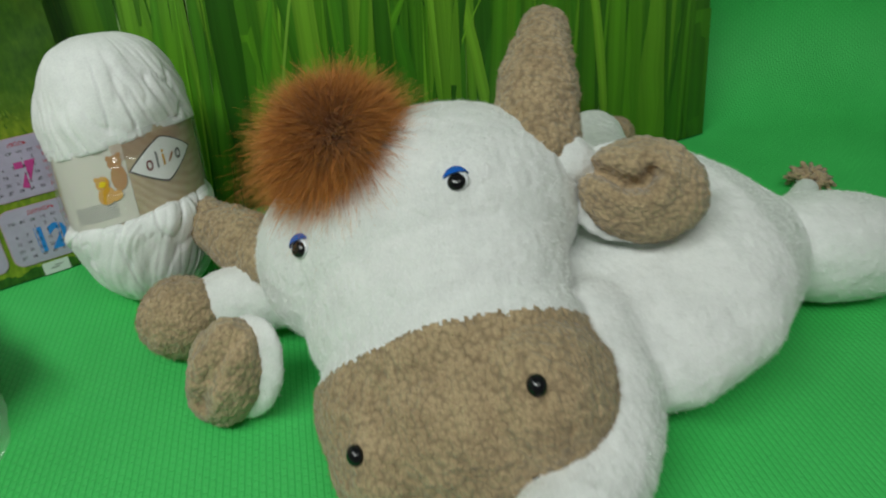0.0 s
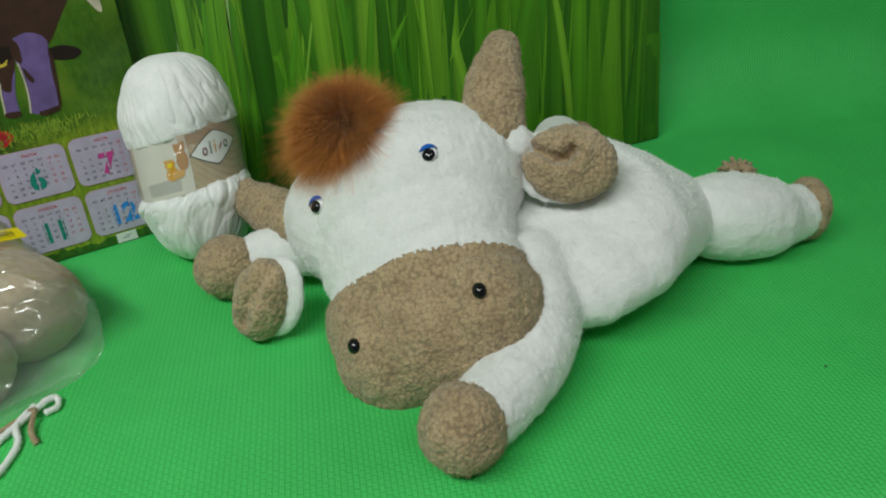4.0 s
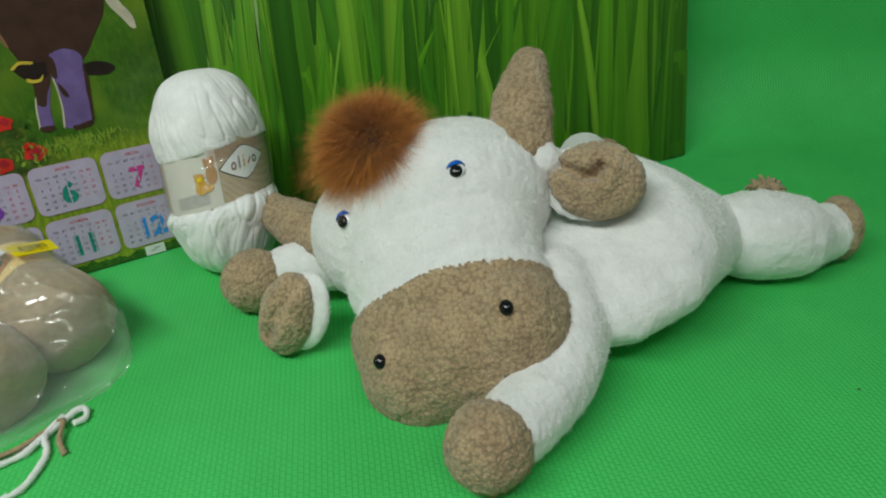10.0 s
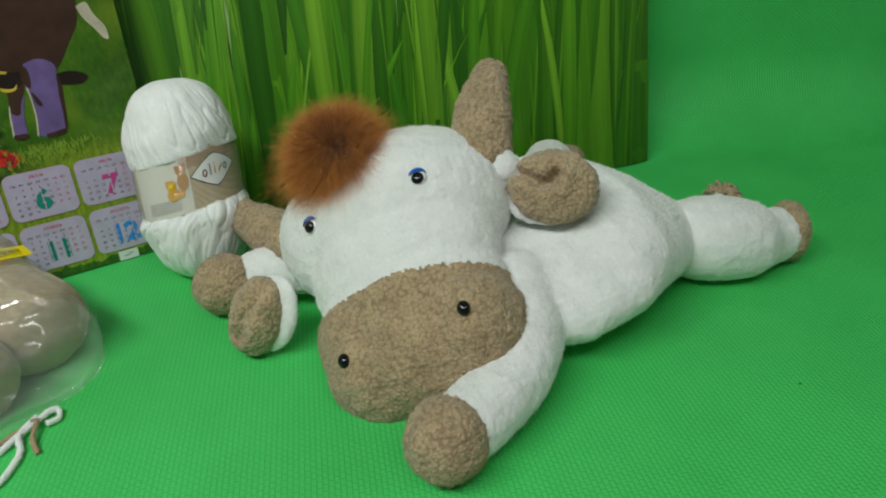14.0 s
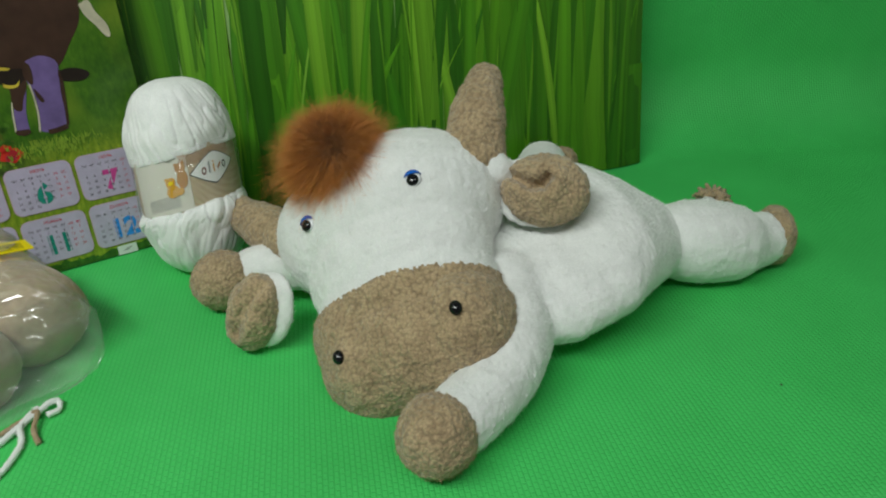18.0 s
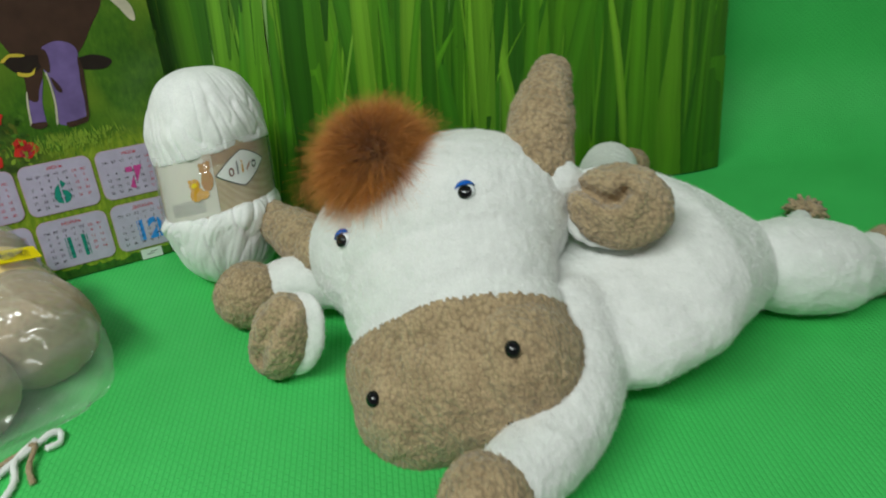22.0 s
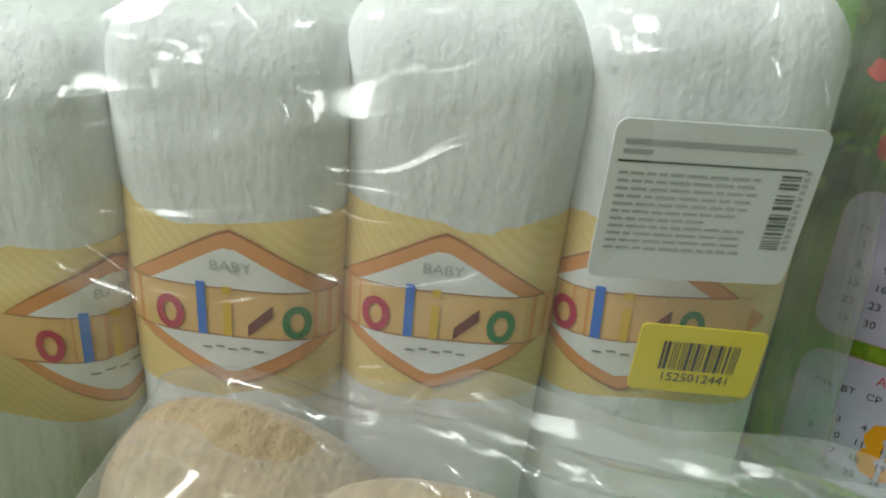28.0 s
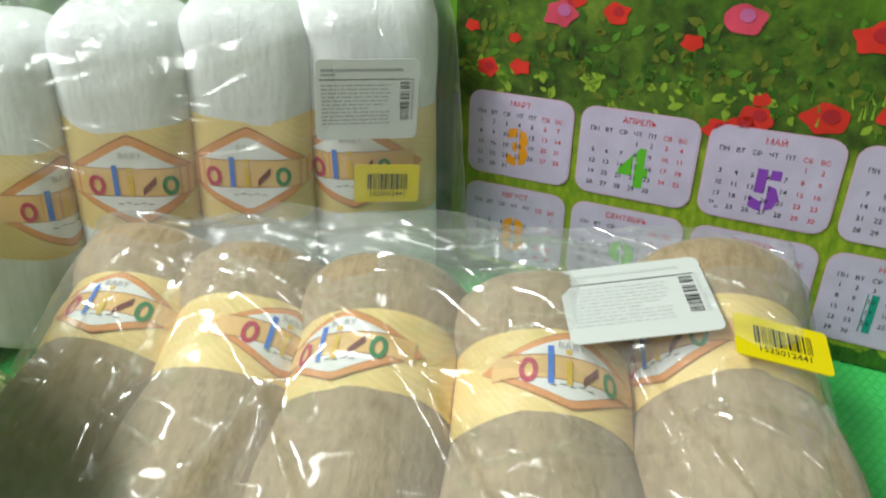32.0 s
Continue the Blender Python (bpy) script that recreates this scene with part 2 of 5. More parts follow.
def lathe(bm, profile, sides=32, m=None, wob=None):
    """Turns (radius, height) pairs round z."""
    m = m or Matrix()
    rings = []
    for j, (r, z) in enumerate(profile):
        ring = []
        for k in range(sides):
            a = 2 * math.pi * k / sides
            rr = r * (1 + (wob(a, z) if wob else 0))
            ring.append(bm.verts.new(m @ Vector((rr * math.cos(a), rr * math.sin(a), z))))
        rings.append(ring)
    for a, b in zip(rings, rings[1:]):
        for k in range(sides):
            bm.faces.new((a[k], a[(k + 1) % sides], b[(k + 1) % sides], b[k]))
    bm.faces.new(rings[0][::-1])
    bm.faces.new(rings[-1])


# ---------------------------------------------------------------- setting
WALL_PAINT = plain("pale_wall_paint", (0.62, 0.62, 0.60), 0.8, scale=6)
CEILING_PAINT = plain("white_ceiling_paint", (0.8, 0.8, 0.79), 0.8, scale=6)
FLOOR_WOOD = plain("dark_floor_board", (0.09, 0.06, 0.04), 0.45, scale=12)


def slab(name, size, at, material, label, category):
    bm = bmesh.new()
    box(bm, size, at)
    ob = part(name, bm, material, smooth=False)
    return tagged(ob, label, category, kind="structure")


slab("floor", (4.4, 4.4, 0.1), (0, 0, -0.058), FLOOR_WOOD, "dark brown floor under the green mat", "floor")
slab("ceiling", (4.4, 4.4, 0.1), (0, 0, 2.45), CEILING_PAINT, "plain white ceiling", "ceiling")
slab("wall_north", (4.4, 0.1, 2.6), (0, 1.4, 1.15), WALL_PAINT, "plain pale painted wall", "wall")
slab("wall_south", (4.4, 0.1, 2.6), (0, -2.1, 1.15), WALL_PAINT, "plain pale painted wall", "wall")
slab("wall_west", (0.1, 3.4, 2.6), (-1.6, -0.35, 1.15), WALL_PAINT, "plain pale painted wall", "wall")
slab("wall_east", (0.1, 3.4, 2.6), (2.1, -0.35, 1.15), WALL_PAINT, "plain pale painted wall", "wall")

# The mat lies flat, then bends up against the wall behind.
MAT_A, MAT_B = Vector((0.30, 0.83, 0)), Vector((0.98, 0.2, 0)).normalized()


def mat_sheet():
    bm = bmesh.new()
    uv = bm.loops.layers.uv.new("uv")
    front = Vector((MAT_B.y, -MAT_B.x, 0))
    bend, top, deep = 0.11, 0.75, 0.67
    prof = [(deep - i * 0.02, 0.0) for i in range(int((deep - bend) / 0.02) + 1)]
    prof += [(bend - bend * math.sin(a), bend - bend * math.cos(a)) for a in [i * math.pi / 2 / 16 for i in range(1, 17)]]
    prof += [(0.0 - 0.01 * i / 12, bend + (top - bend) * i / 12) for i in range(1, 13)]
    run = [0.0]
    for a, b in zip(prof, prof[1:]):
        run.append(run[-1] + math.dist(a, b))
    xs = [-1.05 + i * 0.05 for i in range(37)]
    grid = [[bm.verts.new(MAT_A + MAT_B * x + front * f + Vector((0, 0, z))) for x in xs] for f, z in prof]
    for i in range(len(prof) - 1):
        for j in range(len(xs) - 1):
            f = bm.faces.new((grid[i][j], grid[i][j + 1], grid[i + 1][j + 1], grid[i + 1][j]))
            for lp, (a, b) in zip(f.loops, ((i, j), (i, j + 1), (i + 1, j + 1), (i + 1, j))):
                lp[uv].uv = (xs[b], run[a])
    bm.normal_update()
    ob = part("exercise_mat", bm, FOAM)
    s = ob.modifiers.new("thick", "SOLIDIFY")
    s.thickness, s.offset = 0.006, -1
    return tagged(ob, "bright green foam exercise mat bent up at the back", "mat", kind="structure")


mat_sheet()

# ---------------------------------------------------------------- grass picture
def even(points, n):
    """n points at even steps along a dense line."""
    run = [0.0]
    for a, b in zip(points, points[1:]):
        run.append(run[-1] + (b - a).length)
    out, k = [], 0
    for i in range(n):
        d = run[-1] * i / (n - 1)
        while k < len(points) - 2 and run[k + 1] < d:
            k += 1
        out.append(points[k].lerp(points[k + 1], (d - run[k]) / (run[k + 1] - run[k])))
    return out


PANEL = even(spline([(-0.82, -0.35, 0), (-0.70, -0.05, 0), (-0.648, 0.10, 0), (-0.605, 0.225, 0), (-0.545, 0.304, 0), (-0.41, 0.420, 0), (-0.277, 0.532, 0), (-0.19, 0.558, 0), (-0.142, 0.578, 0), (0.05, 0.635, 0), (0.224, 0.691, 0), (0.276, 0.717, 0)], 400), 110)


def panel_lean(s):
    """The picture leans back more behind the calendar than at its right end."""
    k = min(1.0, max(0.0, (0.85 - s) / 0.25))
    return 0.145 + 0.055 * k * k * (3 - 2 * k)


def on_panel(s, z, out=0.0):
    """A place on the bent picture, which leans back a little: s from 0 (left end) to 1 (right end)."""
    f = min(max(s, 0), 1) * (len(PANEL) - 1)
    k = min(int(f), len(PANEL) - 2)
    a, b = PANEL[k], PANEL[k + 1]
    d = (PANEL[min(k + 2, len(PANEL) - 1)] - PANEL[max(k - 1, 0)]).normalized()
    return a.lerp(b, f - k) + Vector((d.y, -d.x, 0)) * (out - panel_lean(s) * z) + Vector((0, 0, z))


def grass_picture():
    bm = bmesh.new()
    uv = bm.loops.layers.uv.new("uv")
    zs = [0.001, 0.1, 0.2, 0.3, 0.4, 0.5, 0.6]
    grid = [[bm.verts.new(on_panel(i / 109, z)) for z in zs] for i in range(110)]
    for i in range(109):
        for j in range(len(zs) - 1):
            f = bm.faces.new((grid[i][j], grid[i + 1][j], grid[i + 1][j + 1], grid[i][j + 1]))
            for lp, (a, b) in zip(f.loops, ((i, j), (i + 1, j), (i + 1, j + 1), (i, j + 1))):
                lp[uv].uv = (a / 109, zs[b] / 0.6)
    bm.normal_update()
    sheet = part("grass_picture", bm, GRASS_BACK)
    s = sheet.modifiers.new("thick", "SOLIDIFY")
    s.thickness, s.offset = 0.002, -1
    rng = random.Random(3)
    bm = bmesh.new()
    uv = bm.loops.layers.uv.new("uv")
    for n in range(1050):
        s0 = rng.random()
        w = rng.uniform(0.007, 0.020) * (1.3 if rng.random() < 0.2 else 1) * (0.17 if rng.random() < 0.4 else 1)
        if s0 > 0.88 and n > 500:
            w *= 2.2
        h = rng.uniform(0.18, 0.7)
        w *= 1.25 if s0 < 0.42 and w > 0.004 else 1.0
        lean, curl = rng.gauss(0, 0.016), rng.gauss(0, 0.013)
        z0 = rng.uniform(-0.05, 0.25) if rng.random() < 0.5 else 0.0
        out = 0.0004 + 0.0016 * n / 1050
        steps, left, right = 9, [], []
        for i in range(steps):
            k = i / (steps - 1)
            z = max(0.002, z0) + h * k
            ww = w / 1.45 * (min(1, (0.12 if z0 > 0.02 else 0.55) + 2.2 * k) * (1 - k ** 3))
            c = s0 + lean * k + curl * k * k
            if z > 0.598 or not 0.003 < c < 0.997:
                break
            a, b = c - ww / 2, c + ww / 2
            left.append((bm.verts.new(on_panel(a, z, out)), k)), right.append((bm.verts.new(on_panel(b, z, out)), k))
        for (l0, k0), (l1, k1), (r0, _), (r1, _) in zip(left, left[1:], right, right[1:]):
            f = bm.faces.new((l0, r0, r1, l1))
            for lp, q in zip(f.loops, ((0, k0), (1, k0), (1, k1), (0, k1))):
                lp[uv].uv = q
    tagged(part("printed_grass", bm, GRASS_BLADE, sheet), kind="stuff")
    return tagged(sheet, "large bent picture of tall green grass blades", "picture")


grass_picture()

# ---------------------------------------------------------------- toy cow
# The face: a runs across it, b down it, c out of it, from between the eyes.
HEAD = Matrix(((0.897, 0.239, -0.371, -0.040), (-0.050, -0.780, -0.624, 0.3315), (0.439, -0.578, 0.688, 0.1285), (0, 0, 0, 1)))


def on_head(a, b, c):
    return HEAD @ Vector((a, b, c))


def tufted(bm, amount, freq):
    """Raises small round tufts of looped pile all over a skin."""
    bm.normal_update()
    moves = []
    for v in bm.verts:
        p = v.co * freq
        d = noise.voronoi(p + noise.noise_vector(p * 0.7) * 0.4)[0]
        moves.append(amount * (0.55 - min(1.0, d[0])) + amount * 0.7 * noise.noise(v.co * freq * 0.35))
    for v, k in zip(bm.verts, moves):
        v.co += v.normal * k
    return bm


def nubbed(bm, axis, amount=0.0010, pitch=0.0052, loose=0.95):
    """Knitted chenille: soft nubs, faint columns across the axis, slack hollows in the stuffing."""
    bm.normal_update()
    axis = Vector(axis).normalized()
    moves = []
    for v in bm.verts:
        p = v.co
        bend = noise.noise(p * 22) * 1.3
        column = math.sin(2 * math.pi * (p.dot(axis) / pitch + bend)) * (0.35 + 0.65 * max(0.0, noise.noise(p * 18 + Vector((5, 1, 2)))))
        d = noise.voronoi(p * 250 + noise.noise_vector(p * 160) * 0.5)[0][0]
        slack = noise.noise(p * 16) * 1.1 + 0.8 * noise.noise(p * 42)
        moves.append(amount * (0.9 * (0.5 - min(1.0, d)) + 0.20 * column + loose * slack + 0.6 * noise.noise(p * 120)))
    for v, k in zip(bm.verts, moves):
        v.co += v.normal * k
    return bm


def pile(bm_source, count, length, rng, droop=0.0, thick=0.00022):
    """Short loose fibres standing off a skin."""
    bm_source.normal_update()
    faces = bm_source.faces[:]
    areas = np.array([f.calc_area() for f in faces])
    pick = np.random.RandomState(5).choice(len(faces), count, p=areas / areas.sum())
    verts, quads = [], []
    for i in pick:
        f = faces[i]
        a, b, c = rng.sample(list(f.verts), 3)
        k1, k2 = rng.random(), rng.random()
        if k1 + k2 > 1:
            k1, k2 = 1 - k1, 1 - k2
        p = a.co + (b.co - a.co) * k1 + (c.co - a.co) * k2
        d = (f.normal + Vector((rng.gauss(0, 0.6), rng.gauss(0, 0.6), rng.gauss(0, 0.6) - droop))).normalized()
        side = d.orthogonal().normalized() * thick
        side.rotate(Matrix.Rotation(rng.uniform(0, 6.28), 3, d))
        ln = length * rng.uniform(0.4, 1.2)
        n = len(verts)
        verts += [p - side, p + side, p + d * ln]
        quads.append((n, n + 1, n + 2))
    return verts, quads


def mesh_part(name, verts, faces, material, parent, label="", kind=""):
    me = bpy.data.meshes.new(name)
    me.from_pydata(verts, [], faces)
    me.materials.append(material)
    ob = new(name, me)
    ob.parent = parent
    return tagged(ob, label, kind=kind)


def fur_material():
    m = Nodes("rust_brown_fur", (0.2, 0.07, 0.015), 0.55)
    c = m.node("ShaderNodeTexCoord")
    sep = m.node("ShaderNodeSeparateXYZ")
    m.link(c.outputs["UV"], sep.inputs[0])
    g = m.node("ShaderNodeNewGeometry")
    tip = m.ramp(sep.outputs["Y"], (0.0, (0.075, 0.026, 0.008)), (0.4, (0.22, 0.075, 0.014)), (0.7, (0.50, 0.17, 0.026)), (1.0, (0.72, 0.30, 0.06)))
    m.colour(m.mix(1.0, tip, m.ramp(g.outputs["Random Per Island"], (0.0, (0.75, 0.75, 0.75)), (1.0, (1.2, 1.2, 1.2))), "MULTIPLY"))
    m.set("Sheen Weight", 0.2)
    return m.mat


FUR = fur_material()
EYE_BLACK = Nodes("black_gloss_bead", (0.006, 0.006, 0.008), 0.08).mat
EYE_WHITE = Nodes("white_gloss_plastic", (0.75, 0.77, 0.8), 0.12).mat
EYE_BLUE = Nodes("blue_gloss_plastic", (0.01, 0.11, 0.5), 0.15).mat
WHITE_PILE = Nodes("white_loose_pile", (0.86, 0.87, 0.86), 0.9).mat
BROWN_PILE = Nodes("brown_loose_pile", (0.40, 0.29, 0.165), 0.9).mat
THREAD = Nodes("dark_thread", (0.05, 0.035, 0.02), 0.8).mat


def toy_cow():
    from mathutils.bvhtree import BVHTree
    rng = random.Random(11)
    cow = empty("toy_cow", Matrix.Translation((0.08, 0.35, 0)))
    back = Matrix.Translation((-0.08, -0.35, 0))

    def add(name, bm, material, label="", parent=None):
        bmesh.ops.transform(bm, matrix=back, verts=bm.verts)
        return part(name, bm, material, parent or cow, label)

    def skin(name, bm, brown, label="", parent=None, fibres=0, axis=(0.85, 0.53, 0)):
        bm = tufted(melt(bm, 0.0018, 5), 0.0021, 215) if brown else nubbed(melt(bm, 0.0022, 7), axis)
        vs, fs = pile(bm, fibres, 0.0022 if brown else 0.0021, rng, thick=0.00016) if fibres else ([], [])
        ob = add(name, bm, BROWN_PLUSH if brown else WHITE_PLUSH, label, parent)
        if fibres and ob.parent == cow:
            mesh_part("fuzz", [back @ v for v in vs], fs, BROWN_PILE if brown else WHITE_PILE, ob, kind="stuff")
        return ob

    def melted_limb(bm, pts, radii, n=14):
        for i, p in enumerate(spline(pts, n)):
            f = i / (n - 1) * (len(radii) - 1)
            k = min(int(f), len(radii) - 2)
            r = radii[k] + (radii[k + 1] - radii[k]) * (f - k)
            ball(bm, p, (r, r, r * 0.96), seg=20)

    # body on its belly, running out into the bent front leg
    bm = bmesh.new()
    turn = Matrix.Translation((0.140, 0.380, 0.053)) @ Matrix.Rotation(math.atan2(0.50, 0.86), 4, "Z")
    # a cone of stuffing, full at the shoulders and narrow at the rump
    shape_of = [(-0.090, 0.092, 0.078, 0.022), (-0.050, 0.113, 0.088, 0.024), (0.0, 0.113, 0.110, 0.026), (0.030, 0.100, 0.118, 0.026), (0.060, 0.083, 0.105, 0.024), (0.085, 0.060, 0.087, 0.017), (0.108, 0.044, 0.072, 0.008)]
    for k in range(34):
        s0 = -0.090 + 0.198 * k / 33
        for a, b in zip(shape_of, shape_of[1:]):
            if a[0] <= s0 <= b[0] + 1e-6:
                f = (s0 - a[0]) / (b[0] - a[0])
                wide, top, off = [p + (q - p) * f for p, q in zip(a[1:], b[1:])]
        ball(bm, (s0, off, top / 2 - 0.053), (0.026, wide, top / 2 - 0.001), turn, 28)
    capsule(bm, (0.06, 0.375, 0.045), (0.02, 0.375, 0.060), 0.038, 0.036)
    melted_limb(bm, [(0.078, 0.320, 0.046), (0.080, 0.272, 0.037), (0.066, 0.229, 0.031), (0.040, 0.194, 0.028)], (0.040, 0.033, 0.0275, 0.0255))
    whole = nubbed(melt(bm, 0.0021, 16), (0.86, 0.50, 0), 0.0012)
    torso, leg = whole.copy(), whole
    for one, front in ((torso, False), (leg, True)):
        side = lambda f: (f.calc_center_median() - Vector((0.095, 0.290, 0))).dot(Vector((0.25, 0.97, 0)))
        bmesh.ops.delete(one, geom=[f for f in one.faces if (side(f) > 0) == front], context="FACES")
        bmesh.ops.delete(one, geom=[v for v in one.verts if not v.link_faces], context="VERTS")
    for name, bm, n, lab in (("body", torso, 30000, "white chenille body lying on its belly"), ("front_leg", leg, 9000, "white front leg bent round under the chin")):
        vs, fs = pile(bm, n, 0.0021, rng, thick=0.00015)
        ob = add(name, bm, WHITE_PLUSH, lab)
        mesh_part("fuzz", [back @ v for v in vs], fs, WHITE_PILE, ob, kind="stuff")

    # head and muzzle are one stuffed form, parted at the knitted seam
    bm = bmesh.new()
    ball(bm, (0.0, -0.008, -0.068), (0.101, 0.073, 0.074), HEAD, 32)
    ball(bm, (-0.052, -0.008, -0.062), (0.052, 0.056, 0.056), HEAD)
    ball(bm, (0.002, 0.038, -0.055), (0.081, 0.075, 0.057), HEAD, 32)
    ball(bm, (0.005, 0.078, -0.050), (0.077, 0.05, 0.053), HEAD, 32)
    ball(bm, (0.006, 0.112, -0.050), (0.079, 0.053, 0.054), HEAD, 32)
    ball(bm, (-0.028, 0.118, -0.047), (0.044, 0.046, 0.049), HEAD)
    ball(bm, (-0.030, 0.094, -0.050), (0.047, 0.050, 0.050), HEAD)
    ball(bm, (0.048, 0.112, -0.047), (0.039, 0.046, 0.049), HEAD)
    whole = melt(bm, 0.0020, 7)
    inv = HEAD.inverted()
    white, brown = whole.copy(), whole
    for one, keep_low in ((white, True), (brown, False)):
        gone = []
        for f in one.faces:
            q = inv @ f.calc_center_median()
            seam = 0.0745 - 0.0042 * min(1.0, max(0.0, (q.x + 0.055) / 0.06)) + 0.011 * max(0.0, q.x / 0.09) ** 2 + 0.0008 * math.sin(q.x * 1250) + 0.0011 * noise.noise(q * 320)
            if (q.y > seam + 0.004) if keep_low else (q.y < seam):
                gone.append(f)
        bmesh.ops.delete(one, geom=gone, context="FACES")
        bmesh.ops.delete(one, geom=[v for v in one.verts if not v.link_faces], context="VERTS")
    nubbed(white, HEAD.col[0][:3], 0.0010, 0.0046, 0.3)
    brown.normal_update()
    for v in brown.verts:
        v.co += v.normal * 0.0012
    tufted(brown, 0.0020, 215)
    tree, mtree = BVHTree.FromBMesh(white), BVHTree.FromBMesh(brown)
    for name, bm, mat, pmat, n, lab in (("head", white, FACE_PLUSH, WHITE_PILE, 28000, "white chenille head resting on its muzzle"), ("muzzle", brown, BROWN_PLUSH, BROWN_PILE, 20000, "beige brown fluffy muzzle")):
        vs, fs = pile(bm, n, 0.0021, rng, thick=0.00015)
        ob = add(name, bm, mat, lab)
        mesh_part("fuzz", [back @ v for v in vs], fs, pmat, ob, kind="stuff")

    def on_skin(which, a, b):
        way = HEAD.to_3x3() @ Vector((0, 0, -1))
        p, n, _, _ = which.ray_cast(on_head(a, b, 0.15), way)
        return p, n

    def bead_frame(which, a, b):
        p, n = on_skin(which, a, b)
        n = (n * 0.6 + (HEAD.to_3x3() @ Vector((0, 0, 1))) * 0.4).normalized()
        up = HEAD.to_3x3() @ Vector((0, -1, 0))
        up = (up - n * n.dot(up)).normalized()
        m = Matrix((up.cross(n), up, n)).transposed().to_4x4()
        m.translation = p
        return m

    for a, b in ((0.048, 0.001), (-0.048, 0.001)):
        m = bead_frame(tree, a, b)
        bm = bmesh.new()
        ball(bm, (0, 0, 0.0002), (0.0063, 0.0063, 0.0024), m)
        eye = add("eye", bm, EYE_WHITE, "glossy plastic eye with a blue lid and black pupil")
        bm = bmesh.new()
        ball(bm, (-0.0003, -0.0014, 0.0014), (0.0049, 0.0047, 0.0028), m)
        add("pupil", bm, EYE_BLACK, "glossy black pupil", eye)
        bm = bmesh.new()
        ball(bm, (0, 0.0004, 0.0006), (0.0071, 0.0071, 0.0036))
        bmesh.ops.bisect_plane(bm, geom=bm.verts[:] + bm.edges[:] + bm.faces[:], plane_co=(0, 0.0018, 0), plane_no=(0, 1, -0.25), clear_inner=True)
        bmesh.ops.transform(bm, matrix=m, verts=bm.verts)
        add("eyelid", bm, EYE_BLUE, "bright blue upper lid", eye)
    for a, b in ((0.058, 0.1135), (-0.0375, 0.1185)):
        m = bead_frame(mtree, a, b)
        bm = bmesh.new()
        ball(bm, (0, 0, 0.0004), (0.0047, 0.0055, 0.0040), m)
        add("nostril", bm, EYE_BLACK, "glossy black bead nostril")
    # small stitched dimple at the mouth
    m = bead_frame(mtree, 0.040, 0.150)
    bm = bmesh.new()
    tube(bm, [m @ Vector((x, 0, 0.0004)) for x in (-0.0016, 0, 0.0016)], 0.0006, 6)
    add("stitch", bm, THREAD)

    # legs
    def limb(pts, radii, n=12):
        bm = bmesh.new()
        for i, p in enumerate(spline(pts, n)):
            f = i / (n - 1) * (len(radii) - 1)
            k = min(int(f), len(radii) - 2)
            r = radii[k] + (radii[k + 1] - radii[k]) * (f - k)
            ball(bm, p, (r, r, r * 0.96), seg=20)
        return bm

    def hoof(at, radii, squeeze, label):
        bm = bmesh.new()
        ball(bm, at, radii)
        ball(bm, Vector(at) + Vector(squeeze), [r * 0.86 for r in radii])
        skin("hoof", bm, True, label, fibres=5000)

    hoof((0.027, 0.179, 0.0285), (0.0280, 0.0280, 0.0285), (-0.002, -0.004, 0.002), "round brown hoof of the front leg")
    skin("front_leg", limb([(-0.06, 0.385, 0.045), (-0.11, 0.392, 0.036), (-0.150, 0.384, 0.028)], (0.032, 0.027, 0.024)), False, "white front leg stretched out beside the head", fibres=2500)
    hoof((-0.172, 0.374, 0.027), (0.029, 0.027, 0.0275), (-0.003, -0.005, 0.001), "round brown hoof of the stretched front leg")
    skin("hind_leg", limb([(0.232, 0.432, 0.038), (0.262, 0.427, 0.041), (0.290, 0.431, 0.038), (0.308, 0.439, 0.032), (0.325, 0.447, 0.030), (0.334, 0.452, 0.030)], (0.033, 0.0415, 0.0395, 0.031, 0.0270, 0.0270), 18), False, "white hind leg stretched out sideways", fibres=9000)
    hoof((0.351, 0.461, 0.0298), (0.0190, 0.0295, 0.0295), (0.003, 0.002, 0.0), "brown hoof of the stretched hind leg")
    skin("hind_leg", limb([(0.150, 0.44, 0.045), (0.130, 0.54, 0.042), (0.137, 0.615, 0.040)], (0.036, 0.034, 0.029)), False, "white hind leg lying behind the body", fibres=2500)
    hoof((0.161, 0.636, 0.030), (0.019, 0.020, 0.024), (0.005, 0.005, 0.0), "brown hoof of the far hind leg")

    # tail with its tuft of loose yarn
    bm = bmesh.new()
    for p in spline([(0.235, 0.47, 0.045), (0.28, 0.52, 0.018), (0.320, 0.565, 0.012)], 16):
        ball(bm, p, (0.010, 0.010, 0.010), seg=12)
    skin("tail", bm, False, fibres=800)
    bm = bmesh.new()
    for i in range(130):
        d = Vector((rng.gauss(0.2, 0.6), rng.gauss(0.3, 0.55), abs(rng.gauss(0.35, 0.4)))).normalized()
        a = Vector((0.330, 0.580, 0.008))
        tube(bm, spline([a, a + d * 0.012 + Vector((0, 0, 0.003)), a + d * rng.uniform(0.013, 0.025) - Vector((0, 0, 0.008 * rng.random()))], 6), [0.0026, 0.0028, 0.0027, 0.0026, 0.0024, 0.0016], 6)
    for v in bm.verts:
        v.co.z = max(v.co.z, 0.001)
    add("tail_tuft", bm, BROWN_PLUSH, "tuft of loose brown yarn at the tail end")

